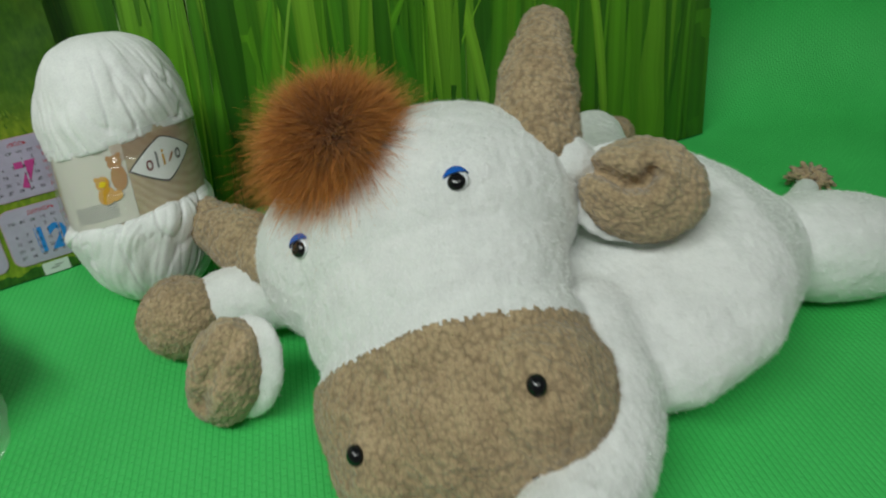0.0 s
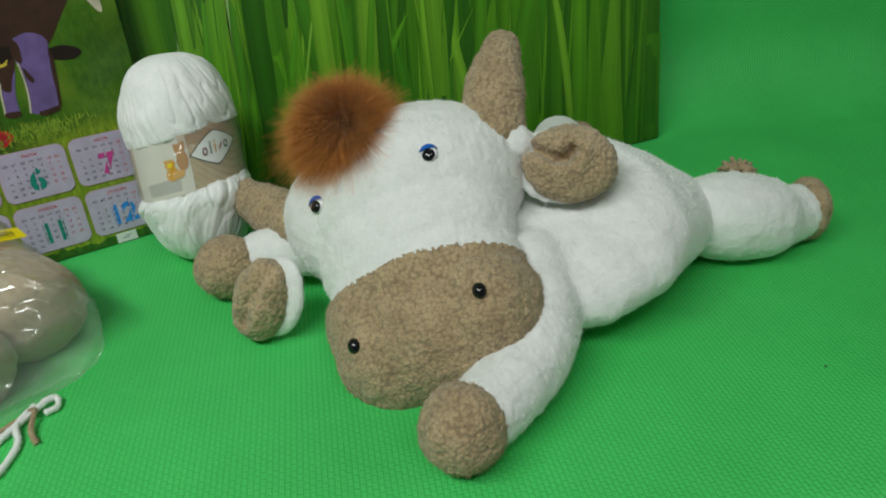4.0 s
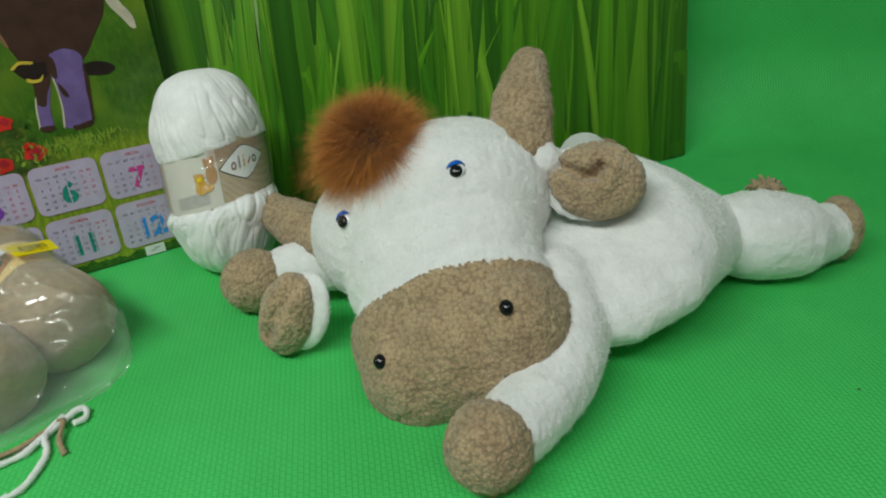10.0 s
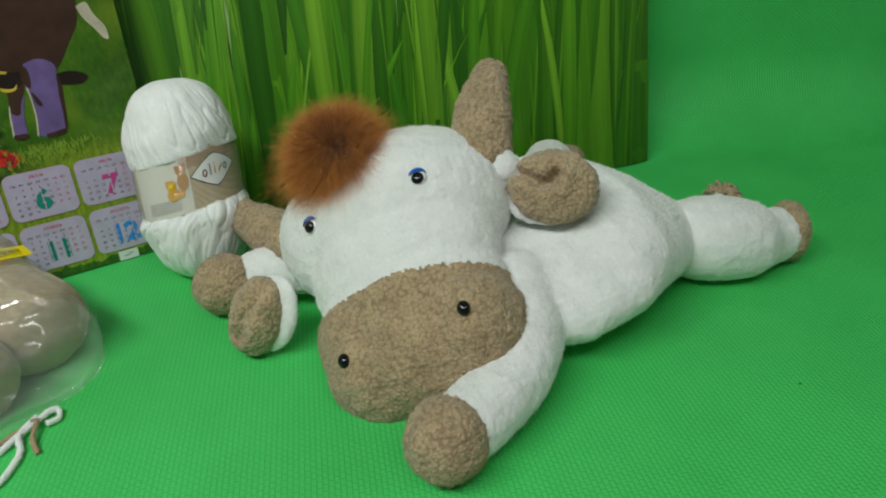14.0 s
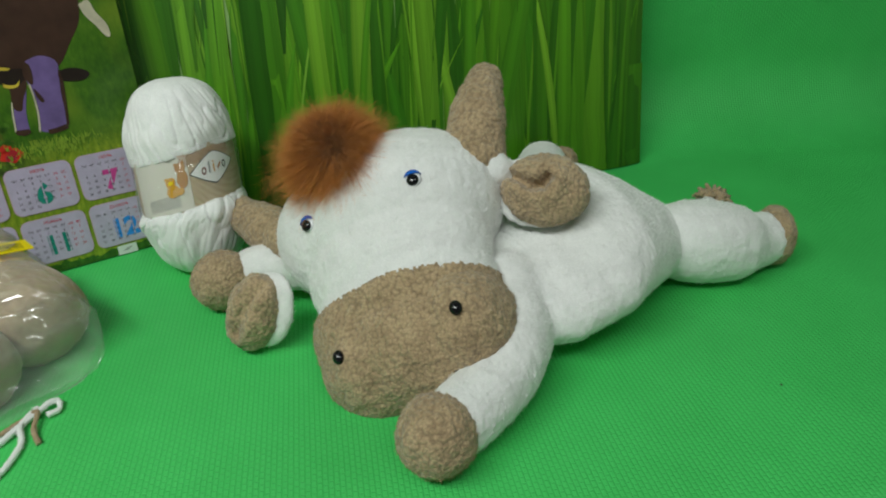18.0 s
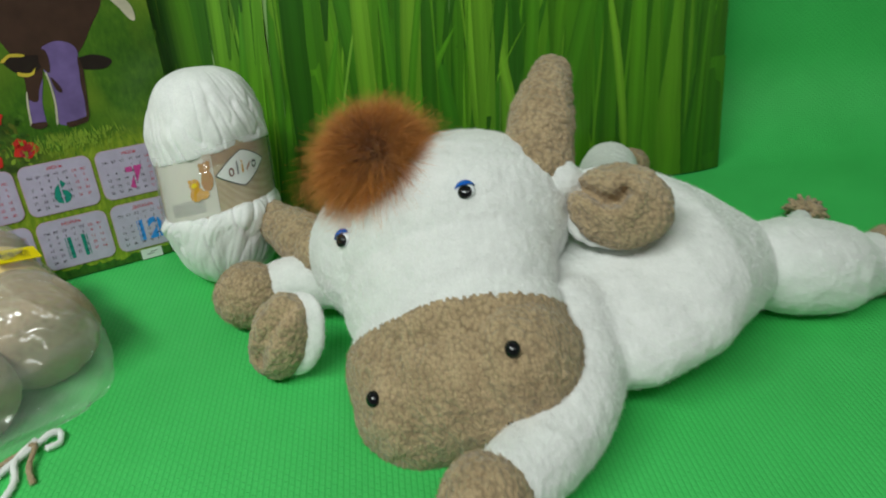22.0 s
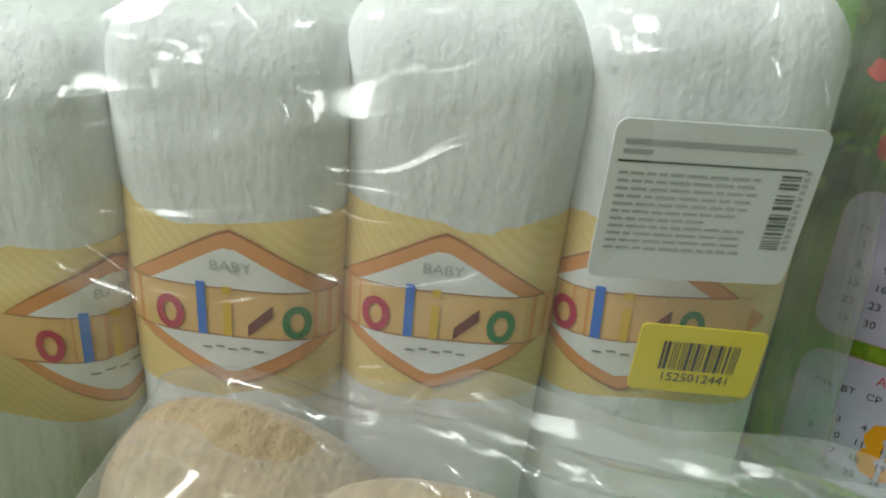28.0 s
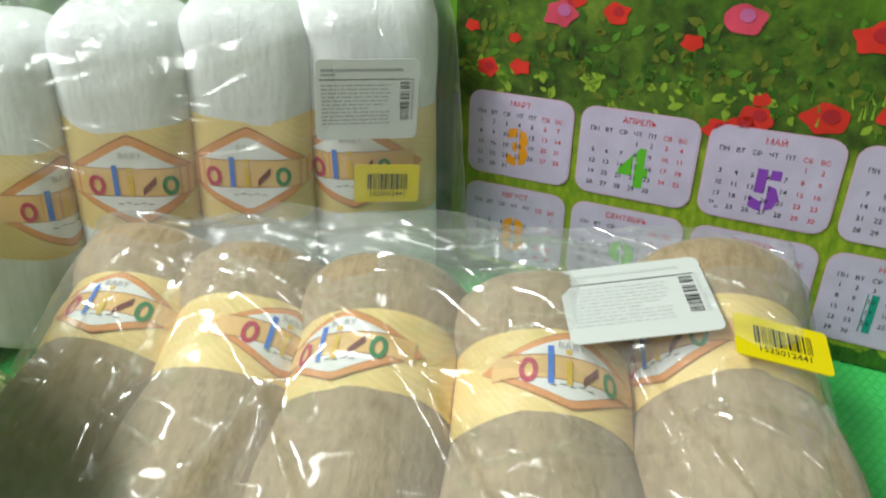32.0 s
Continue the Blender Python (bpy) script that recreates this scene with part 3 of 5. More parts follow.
    # horns
    for pts, radii in (([(0.052, 0.388, 0.140), (0.056, 0.418, 0.168), (0.062, 0.452, 0.190)], (0.0275, 0.0240, 0.0140)),
                       ([(-0.098, 0.390, 0.050), (-0.138, 0.418, 0.056), (-0.178, 0.447, 0.063)], (0.0275, 0.0235, 0.0135))):
        skin("horn", limb(pts, radii), True, "brown knitted horn", fibres=5000)

    # ears: a white back, and a thick brown inside folded along a crease
    def ear(at, n, along, radii, crease, deep, shift, rim, collar=None):
        z = Vector(n).normalized()
        x = Vector(along)
        x = (x - z * z.dot(x)).normalized()
        m = Matrix((x, z.cross(x), z)).transposed().to_4x4()
        m.translation = at
        bm = bmesh.new()
        ball(bm, rim, (radii[0] - 0.003, radii[1] - 0.003, 0.009), m)
        if collar:
            ball(bm, collar, (0.017, 0.015, 0.013), m)
        outer = skin("ear", bm, False, "floppy white ear with a brown inside", fibres=1500)
        bm = bmesh.new()
        ball(bm, (shift[0], shift[1], 0.003), (radii[0] * 0.90, radii[1] * 0.90, 0.019), m)
        bm = melt(bm, 0.0016, 3)
        mi = m.inverted()
        for v in bm.verts:
            q = mi @ v.co
            if q.z > 0:
                near = 1.0
                for (x0, y0), (x1, y1) in zip(crease, crease[1:]):
                    k = min(1.0, max(0.0, ((q.x - x0) * (x1 - x0) + (q.y - y0) * (y1 - y0)) / ((x1 - x0) ** 2 + (y1 - y0) ** 2)))
                    near = min(near, math.hypot(q.x - x0 - k * (x1 - x0), q.y - y0 - k * (y1 - y0)))
                v.co += z * (0.0035 * math.exp(-((near - 0.010) / 0.006) ** 2) - deep * math.exp(-(near / 0.0034) ** 2))
        add("inner_ear", tufted(bm, 0.0020, 215), BROWN_PLUSH, "thick brown fluffy inside of the ear", outer)
        return outer

    ear((0.102, 0.358, 0.121), (-0.15, -0.80, 0.55), (0.93, 0.10, -0.22), (0.040, 0.0335), ((-0.024, 0.012), (-0.014, 0.009), (-0.002, 0.004), (0.006, 0.005), (0.009, 0.011)), 0.012, (0.008, 0.004), (-0.001, 0.003, -0.005), (-0.037, 0.017, 0.002))
    ear((-0.1195, 0.311, 0.034), (-0.42, -0.85, 0.32), (-0.26, -0.16, -0.96), (0.0375, 0.0265), ((-0.035, 0.001), (0.0, -0.005), (0.016, -0.008)), 0.0025, (0.001, -0.008), (-0.003, 0.001, -0.005))

    # forelock pompom of long fur
    mid = on_head(-0.013, -0.051, -0.006)
    bm = bmesh.new()
    ball(bm, mid, (0.026, 0.026, 0.026))
    pom = add("pompom", bm, FUR, "rust brown fur pompom on the forehead")
    verts, faces, uvs = [], [], []
    base = mid - Vector((0.08, 0.35, 0))
    for i in range(48000):
        d = Vector((rng.gauss(0, 1), rng.gauss(0, 1), rng.gauss(0, 1))).normalized()
        root = d.copy()
        d = (d + Vector((rng.gauss(0, 0.42), rng.gauss(0, 0.42), rng.gauss(0, 0.42)))).normalized()
        clump = noise.noise_vector(root * 3.0) * 0.40
        ln = rng.uniform(0.019, 0.037) * (1.05 + 0.25 * noise.noise(root * 3)) * (1 - 0.14 * max(0.0, d.z))
        side = d.orthogonal().normalized()
        side.rotate(Matrix.Rotation(rng.uniform(0, 6.28), 3, d))
        p = base + root * rng.uniform(0.014, 0.023)
        n = len(verts)
        for k in range(4):
            f = k / 3
            q = p + d * ln * f + (clump + Vector((rng.gauss(0, 0.05), rng.gauss(0, 0.05), rng.gauss(0, 0.05) - 0.18))) * ln * f * f
            w = 0.00015 * (1 - 0.85 * f)
            verts += [q - side * w, q + side * w]
        for k in range(3):
            faces.append((n + 2 * k, n + 2 * k + 1, n + 2 * k + 3, n + 2 * k + 2))
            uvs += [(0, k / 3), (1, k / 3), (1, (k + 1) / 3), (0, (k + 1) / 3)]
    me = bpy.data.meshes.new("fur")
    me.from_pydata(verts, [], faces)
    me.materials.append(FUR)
    layer = me.uv_layers.new(name="uv")
    layer.data.foreach_set("uv", np.array(uvs, dtype=np.float32).ravel())
    fur = new("fur", me)
    fur.parent = pom
    tagged(fur, kind="stuff")
    return tagged(cow, "white and brown knitted toy cow lying on its belly", "soft toy")


toy_cow()

# ---------------------------------------------------------------- printing on bands, cards and tags
INK = {n: Nodes("ink_" + n, c, 0.4).mat for n, c in dict(
    white=(0.82, 0.82, 0.82), orange=(0.74, 0.31, 0.10), peach=(0.80, 0.50, 0.20), brown=(0.38, 0.13, 0.03), crimson=(0.50, 0.02, 0.08), blue=(0.02, 0.17, 0.7), yellow=(0.75, 0.48, 0.02),
    maroon=(0.16, 0.02, 0.02), green=(0.01, 0.2, 0.05), grey=(0.25, 0.25, 0.26), faint=(0.45, 0.46, 0.46), soft=(0.36, 0.37, 0.38), pale=(0.62, 0.63, 0.63), black=(0.015, 0.015, 0.018), red=(0.6, 0.03, 0.04), gold=(0.65, 0.33, 0.03), honey=(0.45, 0.2, 0.04), cream=(0.68, 0.65, 0.58),
    teal=(0.01, 0.25, 0.2), violet=(0.22, 0.05, 0.42), pink=(0.6, 0.06, 0.3), leaf=(0.1, 0.42, 0.02), sky=(0.03, 0.25, 0.75), amber=(0.8, 0.3, 0.01), rose=(0.55, 0.3, 0.42), lemon=(0.85, 0.62, 0.02)).items()}


def strip(bm, place, u0, u1, lo, hi, steps=10, thick=0.0):
    """A printed patch between two curves lo(u) and hi(u), laid on a surface by place(u, v)."""
    rows = []
    for i in range(steps + 1):
        u = u0 + (u1 - u0) * i / steps
        a, b = (lo(u) if callable(lo) else lo), (hi(u) if callable(hi) else hi)
        rows.append((bm.verts.new(place(u, a)), bm.verts.new(place(u, b))))
    for (a, b), (c, d) in zip(rows, rows[1:]):
        bm.faces.new((a, c, d, b))


def printed(name, place, patches, material, parent, label=""):
    bm = bmesh.new()
    for p in patches:
        strip(bm, place, *p)
    bmesh.ops.remove_doubles(bm, verts=bm.verts, dist=1e-6)
    return part(name, bm, material, parent, label, smooth=False)


LETTERS = {}


def glyphs(text, size, place, bm, bold=0.0):
    """Adds the letters of a text, centred on (0, 0), laid on a surface by place(u, v)."""
    key = (text, bold)
    if key not in LETTERS:
        cu = bpy.data.curves.new("text", "FONT")
        cu.body, cu.size, cu.align_x, cu.align_y, cu.resolution_u = text, 1.0, "CENTER", "CENTER", 2
        cu.offset = bold
        ob = new("text", cu)
        me = ob.evaluated_get(bpy.context.evaluated_depsgraph_get()).to_mesh()
        LETTERS[key] = ([v.co.copy() for v in me.vertices], [tuple(p.vertices) for p in me.polygons])
        bpy.data.objects.remove(ob)
        bpy.data.curves.remove(cu)
    vs, fs = LETTERS[key]
    made = [bm.verts.new(place(v.x * size, v.y * size)) for v in vs]
    for f in fs:
        try:
            bm.faces.new([made[i] for i in f])
        except ValueError:
            pass

# ---------------------------------------------------------------- yarn


def strands(name, dark, light, relief=0.0008, stretch=0.14):
    """Loose velvet yarn wound along the skein."""
    m = Nodes(name, light, 0.9)
    v = m.coords("Object", (1, 1, stretch))
    a, f = m.noise(v, 260, 3, 0.6), m.noise(m.coords(), 500, 2)
    big = m.noise(m.coords(), 35, 2)
    mixed = m.math("ADD", m.math("MULTIPLY", a, 0.7), m.math("MULTIPLY", f, 0.3))
    col = m.ramp(mixed, (0.34, dark), (0.56, light))
    m.colour(m.mix(m.math("MULTIPLY", big, 0.45), col, dark))
    m.bump(m.math("ADD", a, m.math("MULTIPLY", f, 0.5)), relief, 0.7)
    m.set("Sheen Weight", 0.3), m.set("Sheen Roughness", 0.5)
    return m.mat


TAN_YARN = strands("tan_velvet_yarn", (0.30, 0.212, 0.12), (0.45, 0.333, 0.205), 0.0011, 0.4)
SNOW_YARN = strands("snow_velvet_yarn", (0.74, 0.75, 0.765), (0.89, 0.895, 0.90), 0.0008, 0.28)


def paper_print(name, a, b, scale):
    """Printed paper with fine slanting lines and faint creases."""
    m = Nodes(name, b, 0.38)
    w = m.node("ShaderNodeTexWave", Scale=scale, Distortion=1.5, bands_direction="DIAGONAL")
    w.inputs["Detail Scale"].default_value = 0.4
    v = m.coords()
    m.link(v, w.inputs["Vector"])
    col = m.mix(m.math("MULTIPLY", w.outputs["Fac"], 0.38), b, a)
    m.colour(m.mix(m.math("MULTIPLY", m.noise(v, 30, 3), 0.3), col, a))
    m.bump(m.noise(v, 45, 3), 0.0009, 0.6)
    return m.mat


BAND_PAPER = paper_print("honey_yellow_band_paper", (0.78, 0.52, 0.15), (0.90, 0.71, 0.32), 170)
BEAR_PAPER = paper_print("cream_band_paper", (0.30, 0.20, 0.10), (0.55, 0.43, 0.27), 90)


def emblem(place, k, parent, width=1.0, inks=("crimson", "blue", "yellow", "maroon", "green")):
    """The coloured mark on a band: five plain shapes in a row."""
    first, second, third, fourth, fifth = (INK[n] for n in inks)
    def at(u, v):
        return place(u * k * width, v * k)
    arc = lambda u0, a, b: (lambda u: b * math.sqrt(max(0, 1 - ((u - u0) / a) ** 2)))

    def ring(u0, a, b):
        rim, hole = arc(u0, a, b), arc(u0, a * 0.48, b * 0.58)
        return [(u0 - a, u0 + a, lambda u: -0.06 + hole(u), lambda u: -0.06 + rim(u), 16), (u0 - a, u0 + a, lambda u: -0.06 - rim(u), lambda u: -0.06 - hole(u), 16)]

    printed("emblem_shape", at, ring(-0.57, 0.125, 0.185), first, parent, "plain thick ring")
    printed("emblem_shape", at, [(-0.32, -0.24, -0.25, 0.31, 2)], second, parent, "plain tall bar")
    printed("emblem_shape", at, [(-0.08, 0.0, -0.25, 0.12, 2), (-0.08, 0.0, 0.20, 0.28, 2)], third, parent, "plain short bar with a dot")
    printed("emblem_shape", at, [(0.15, 0.37, lambda u: -0.24 + (u - 0.15) * 1.05, lambda u: -0.11 + (u - 0.15) * 1.05, 4)], fourth, parent, "plain slanted block")
    printed("emblem_shape", at, ring(0.57, 0.125, 0.18), fifth, parent, "plain ring")


def skein(m, r, length, material, low, high, turn, label, group, fat=1.0, squash=1.0, top=1.14, boxy=2.0):
    """A velvet yarn skein with a printed band between the heights low and high; turn: where the print faces."""
    ob = empty("yarn_skein", m)
    full = lambda a: (abs(math.cos(a)) ** boxy + abs(math.sin(a)) ** boxy) ** (-1 / boxy)
    seed = Vector((r * 900, length * 300 + turn, low * 90)) + m.translation * 40
    h = lambda z: 1.0 - 0.02 * math.exp(-((z - (low + high) / 2) / ((high - low) * 0.55)) ** 4)
    prof = []
    for i in range(43):
        k = 0.5 - 0.5 * math.cos(math.pi * i / 42)
        z = length * k
        e = min(k, 1 - k) * length
        soft = 0.018 if k > 0.5 or fat > 1.0 else 0.009
        edge_on = max(0.0, 1 - e / soft)
        cap = 1 - 0.72 * edge_on ** 2.6 if boxy == 2.0 else 1 - 0.55 * (1 - math.sqrt(1 - edge_on ** 2))
        lobe = fat if z < low else 1.0 + (top - 1.0) * math.sin(math.pi * min(1.0, max(0.0, (z - high) / (length - high))) ** 0.8)
        prof.append((r * cap * h(z) * ((1 + (lobe - 1) * math.sin(math.pi * min(1, z / low))) if z < low else lobe), z))
    calm = lambda z: 0.3 + 0.7 * min(1.0, max(0.0, low - z, z - high) / 0.025)
    wob = lambda a, z: calm(z) * 0.030 * noise.noise(seed + Vector((math.cos(a) * 1.4, math.sin(a) * 1.4, z * 28))) + calm(z) * 0.012 * noise.noise(seed + Vector((math.cos(a) * 7, math.sin(a) * 7, z * 16)))
    if fat > 1.0:
        even_wob = wob
        wob = lambda a, z: even_wob(a, z) + max(0.0, 1 - z / (low * 0.8)) * (0.05 * noise.noise(seed + Vector((math.cos(a) * 4, math.sin(a) * 4, z * 30))) - 0.05 * math.exp(-(noise.noise(seed + Vector((math.cos(a) * 3, 5 + math.sin(a) * 3, z * 12))) / 0.06) ** 2))
    bm = bmesh.new()
    lathe(bm, prof, 64, None, lambda a, z: full(a) * (1 + wob(a, z)) - 1)
    for v in bm.verts:
        v.co.y *= squash
    tan = material == TAN_YARN
    vs, fs = pile(bm, 9000, 0.0016 if tan else 0.0013, random.Random(int(length * 1e4)), thick=0.00007)
    yarn = part("yarn", bm, material, ob)
    mesh_part("fluff", vs, fs, BROWN_PILE if tan else WHITE_PILE, yarn, kind="stuff")
    rb = r * 1.008
    mid, half = (low + high) / 2, (high - low) / 2
    bm = bmesh.new()
    edge = lambda a: 0.0012 * math.sin(3 * a + seed.x)
    rows = []
    for j, v in enumerate((-half, -half * 0.5, 0, half * 0.5, half)):
        rows.append([bm.verts.new(((rb - 0.0006 * abs(j - 2) * 0.5) * full(a) * math.cos(a), rb * full(a) * squash * math.sin(a), mid + v + edge(a))) for a in [2 * math.pi * i / 64 for i in range(64)]])
    for a, b in zip(rows, rows[1:]):
        for i in range(64):
            bm.faces.new((a[i], a[(i + 1) % 64], b[(i + 1) % 64], b[i]))
    band = part("paper_band", bm, BAND_PAPER, ob, "honey yellow printed paper band")

    def place(out):
        def f(u, v):
            a = u / r + turn
            return Vector(((rb * full(a) + out) * math.cos(a), (rb * full(a) * squash + out) * math.sin(a), mid + v))
        return f

    W, H = 0.0330, half * 0.86
    dia = lambda k: (lambda u: H * k * max(0, 1 - (abs(u) / W) ** 1.25))
    neg = lambda f: (lambda u: -f(u))
    printed("ribbon", place(0.00035), [(-W, W, neg(dia(1)), dia(1), 20)], INK["brown"], band, "thin brown ribbon outline")
    printed("ribbon", place(0.0005), [(-W * .98, W * .98, neg(dia(0.965)), dia(0.965), 20)], INK["orange"], band, "orange ribbon")
    printed("ribbon", place(0.0006), [(-W * .86, W * .86, -H * 0.30, H * 0.30, 14)], INK["peach"], band, "pale peach ribbon across the middle")
    ins = lambda u: H * 0.80 * max(0, 1 - (abs(u + 0.0005) / (W * 0.84)) ** 1.2)
    up = lambda u: max(ins(u), H * 0.30)
    printed("diamond", place(0.0007), [(-W * .66, W * .56, H * 0.30, up, 14), (-W * .66, W * .56, neg(up), -H * 0.30, 14)], INK["white"], band, "white diamond field")
    for s in (1, -1):
        printed("rule", place(0.0008), [(-W * .75, W * .75, s * H * 0.30 - 0.0002, s * H * 0.30 + 0.0002, 12)], INK["brown"], band)
    emblem(place(0.0010), 0.0285, band, 0.92)
    bm = bmesh.new()
    p = place(0.0010)
    glyphs("BABY", 0.0042, lambda u, v: p(u, v + H * 0.57), bm)
    part("lettering", bm, INK["faint"], band, "thin grey word", smooth=False)
    printed("script_line", p, [(-0.0075 + i * 0.0032, -0.0075 + i * 0.0032 + 0.0022, -H * 0.47 - 0.0003 + 0.0006 * (i % 2), -H * 0.47 + 0.0003 + 0.0006 * (i % 2), 2) for i in range(5)], INK["grey"], band)
    return tagged(ob, label, "yarn", group)


PACK_D = Vector((0.32, 0.947, 0)).normalized()
PACK_N = Vector((PACK_D.y, -PACK_D.x, 0))
FACE = math.degrees(math.atan2(PACK_N.y, PACK_N.x))
WHITE_AT = [(-0.606, 0.035), (-0.593, 0.093), (-0.577, 0.151), (-0.561, 0.208), (-0.546, 0.2722)]
for (x, y), (lean, turn, hi, rise, thick) in zip(WHITE_AT, ((-8, -40, 0.165, 0.002, 0.0305), (-10, 50, 0.171, 0.002, 0.0305), (-9, 4, 0.171, 0.0055, 0.0305), (-8, -3, 0.168, 0.0005, 0.0305), (-4, -18, 0.166, -0.005, 0.0335))):
    m = pose(x, y - 0.012, 0.004) @ Matrix.Rotation(math.radians(FACE), 4, "Z") @ pose(0, 0, 0, lean, -3, 0)
    skein(m, thick, hi, SNOW_YARN, 0.060 + rise, 0.116 + rise, math.radians(turn), "white velvet yarn skein with a honey yellow paper band", "white skeins in the clear bag", top=1.02, boxy=3.6)

TAN_D = Vector((0.62, 0.785, 0)).normalized()
TAN_F = Vector((0.81, -0.53, -0.17)).normalized()
TAN_AT = [(-0.496, 0.128, 0.046), (-0.459, 0.169, 0.045), (-0.418, 0.212, 0.046), (-0.379, 0.266, 0.045), (-0.337, 0.320, 0.045)]


def tan_frame(i):
    z = -TAN_F
    x = (Vector((0.3, -0.3, 0.9)) - z * z.dot(Vector((0.3, -0.3, 0.9)))).normalized()
    return Matrix((x, z.cross(x), z)).transposed().to_4x4()


for i, ((x, y, z), (turn, slip)) in enumerate(zip(TAN_AT, ((10, 0.010), (50, 0.012), (-8, 0.010), (22, 0.014), (-40, -0.010)))):
    m = Matrix.Translation(Vector((x, y, z)) + TAN_F * (0.082 + slip)) @ tan_frame(i)
    skein(m, 0.0350, 0.142, TAN_YARN, 0.066, 0.104, math.radians(turn), "tan velvet yarn skein with a honey yellow paper band", "tan skeins in the clear bag", 1.12)

# ---------------------------------------------------------------- clear bags


def film_material(name, veil, folded, shards, slack, rough, bunched=None):
    """Clear film: long sharp folds, small crumpled facets and a slow slackness in its gloss, over a faint haze."""
    m = Nodes(name, (1, 1, 1), 0.1)
    out = m.tree.nodes["Material Output"]
    clear = m.node("ShaderNodeBsdfTransparent")
    clear.inputs["Color"].default_value = (0.97, 0.975, 0.975, 1)
    gloss = m.node("ShaderNodeBsdfGlossy", Roughness=rough)
    haze = m.node("ShaderNodeBsdfDiffuse")
    haze.inputs["Color"].default_value = (0.82, 0.82, 0.82, 1)

    def turned(turn, squeeze):
        c = m.node("ShaderNodeTexCoord")
        r = m.node("ShaderNodeMapping", vector_type="TEXTURE")
        r.inputs["Rotation"].default_value = (0, 0, turn)
        q = m.node("ShaderNodeMapping")
        q.inputs["Scale"].default_value = squeeze
        m.link(c.outputs["Object"], r.inputs["Vector"]), m.link(r.outputs["Vector"], q.inputs["Vector"])
        return q.outputs["Vector"]

    folds = []
    for turn, squeeze in ((0.93, (2.4, 17, 17)), (0.75, (13, 13, 3)), (0.35, (4, 22, 9))):
        w = m.node("ShaderNodeTexNoise", Scale=1.0, Detail=1.5, Distortion=0.8)
        m.link(turned(turn, squeeze), w.inputs["Vector"])
        ridge = m.math("SUBTRACT", 1.0, m.math("ABSOLUTE", m.math("SUBTRACT", m.math("MULTIPLY", w.outputs["Fac"], 2.0), 1.0)))
        folds.append(m.math("POWER", ridge, 20.0))
    where = m.ramp(m.noise(m.coords(), 9, 1), (0.42, (0, 0, 0)), (0.58, (1, 1, 1)))
    both = m.math("ADD", m.math("MULTIPLY", folds[0], where), m.math("MULTIPLY", folds[1], m.math("SUBTRACT", 1.0, where)))
    both = m.math("MULTIPLY", m.math("ADD", both, m.math("MULTIPLY", folds[2], 0.5)), folded)
    # facets: each small cell of the film tips its own way, in crumpled patches
    cells = m.node("ShaderNodeTexVoronoi", Scale=1.0)
    m.link(turned(0.6, (16, 70, 48)), cells.inputs["Vector"])
    tip = m.node("ShaderNodeVectorMath", operation="SUBTRACT")
    m.link(cells.outputs["Color"], tip.inputs[0])
    tip.inputs[1].default_value = (0.5, 0.5, 0.5)
    patch = m.math("MULTIPLY", m.ramp(m.noise(m.coords(), 20, 2), (0.56, (0, 0, 0)), (0.62, (1, 1, 1))), shards)
    if bunched:
        # where the bag is gathered it is crumpled small
        way, reach, lo, hi, amount = bunched
        small = m.node("ShaderNodeTexVoronoi", Scale=95.0)
        m.link(m.coords(), small.inputs["Vector"])
        run = m.node("ShaderNodeVectorMath", operation="DOT_PRODUCT")
        m.link(m.coords(), run.inputs[0])
        run.inputs[1].default_value = way
        end = m.ramp(m.math("MULTIPLY", run.outputs["Value"], reach), (lo, (0, 0, 0)), (hi, (1, 1, 1)))
        both_cells = m.mix(end, cells.outputs["Color"], small.outputs["Color"])
        m.link(both_cells, tip.inputs[0])
        patch = m.math("MAXIMUM", patch, m.math("MULTIPLY", end, amount))
    scaled = m.node("ShaderNodeVectorMath", operation="SCALE")
    m.link(tip.outputs[0], scaled.inputs[0]), m.link(patch, scaled.inputs["Scale"])
    g = m.node("ShaderNodeNewGeometry")
    sum_ = m.node("ShaderNodeVectorMath", operation="ADD")
    m.link(g.outputs["Normal"], sum_.inputs[0]), m.link(scaled.outputs[0], sum_.inputs[1])
    unit = m.node("ShaderNodeVectorMath", operation="NORMALIZE")
    m.link(sum_.outputs[0], unit.inputs[0])
    b = m.node("ShaderNodeBump", Distance=0.0038, Strength=0.8)
    m.link(m.math("ADD", both, m.math("MULTIPLY", m.noise(m.coords(), 11, 0), slack)), b.inputs["Height"])
    m.link(unit.outputs[0], b.inputs["Normal"])
    m.link(b.outputs["Normal"], gloss.inputs["Normal"])
    fres = m.node("ShaderNodeFresnel", IOR=1.42)
    mix1 = m.node("ShaderNodeMixShader")
    mix1.inputs[0].default_value = veil
    m.link(clear.outputs[0], mix1.inputs[1]), m.link(haze.outputs[0], mix1.inputs[2])
    mix2 = m.node("ShaderNodeMixShader")
    m.link(m.math("MINIMUM", m.math("ADD", m.math("MULTIPLY", fres.outputs[0], 0.6), 0.02), 0.18), mix2.inputs[0])
    m.link(mix1.outputs[0], mix2.inputs[1]), m.link(gloss.outputs[0], mix2.inputs[2])
    m.link(mix2.outputs[0], out.inputs["Surface"])
    return m.mat


FILM = film_material("clear_plastic_film", 0.13, 1.5, 0.22, 0.6, 0.12, ((0.62, 0.785, 0.0), 10.0, 0.30, 0.60, 0.9))
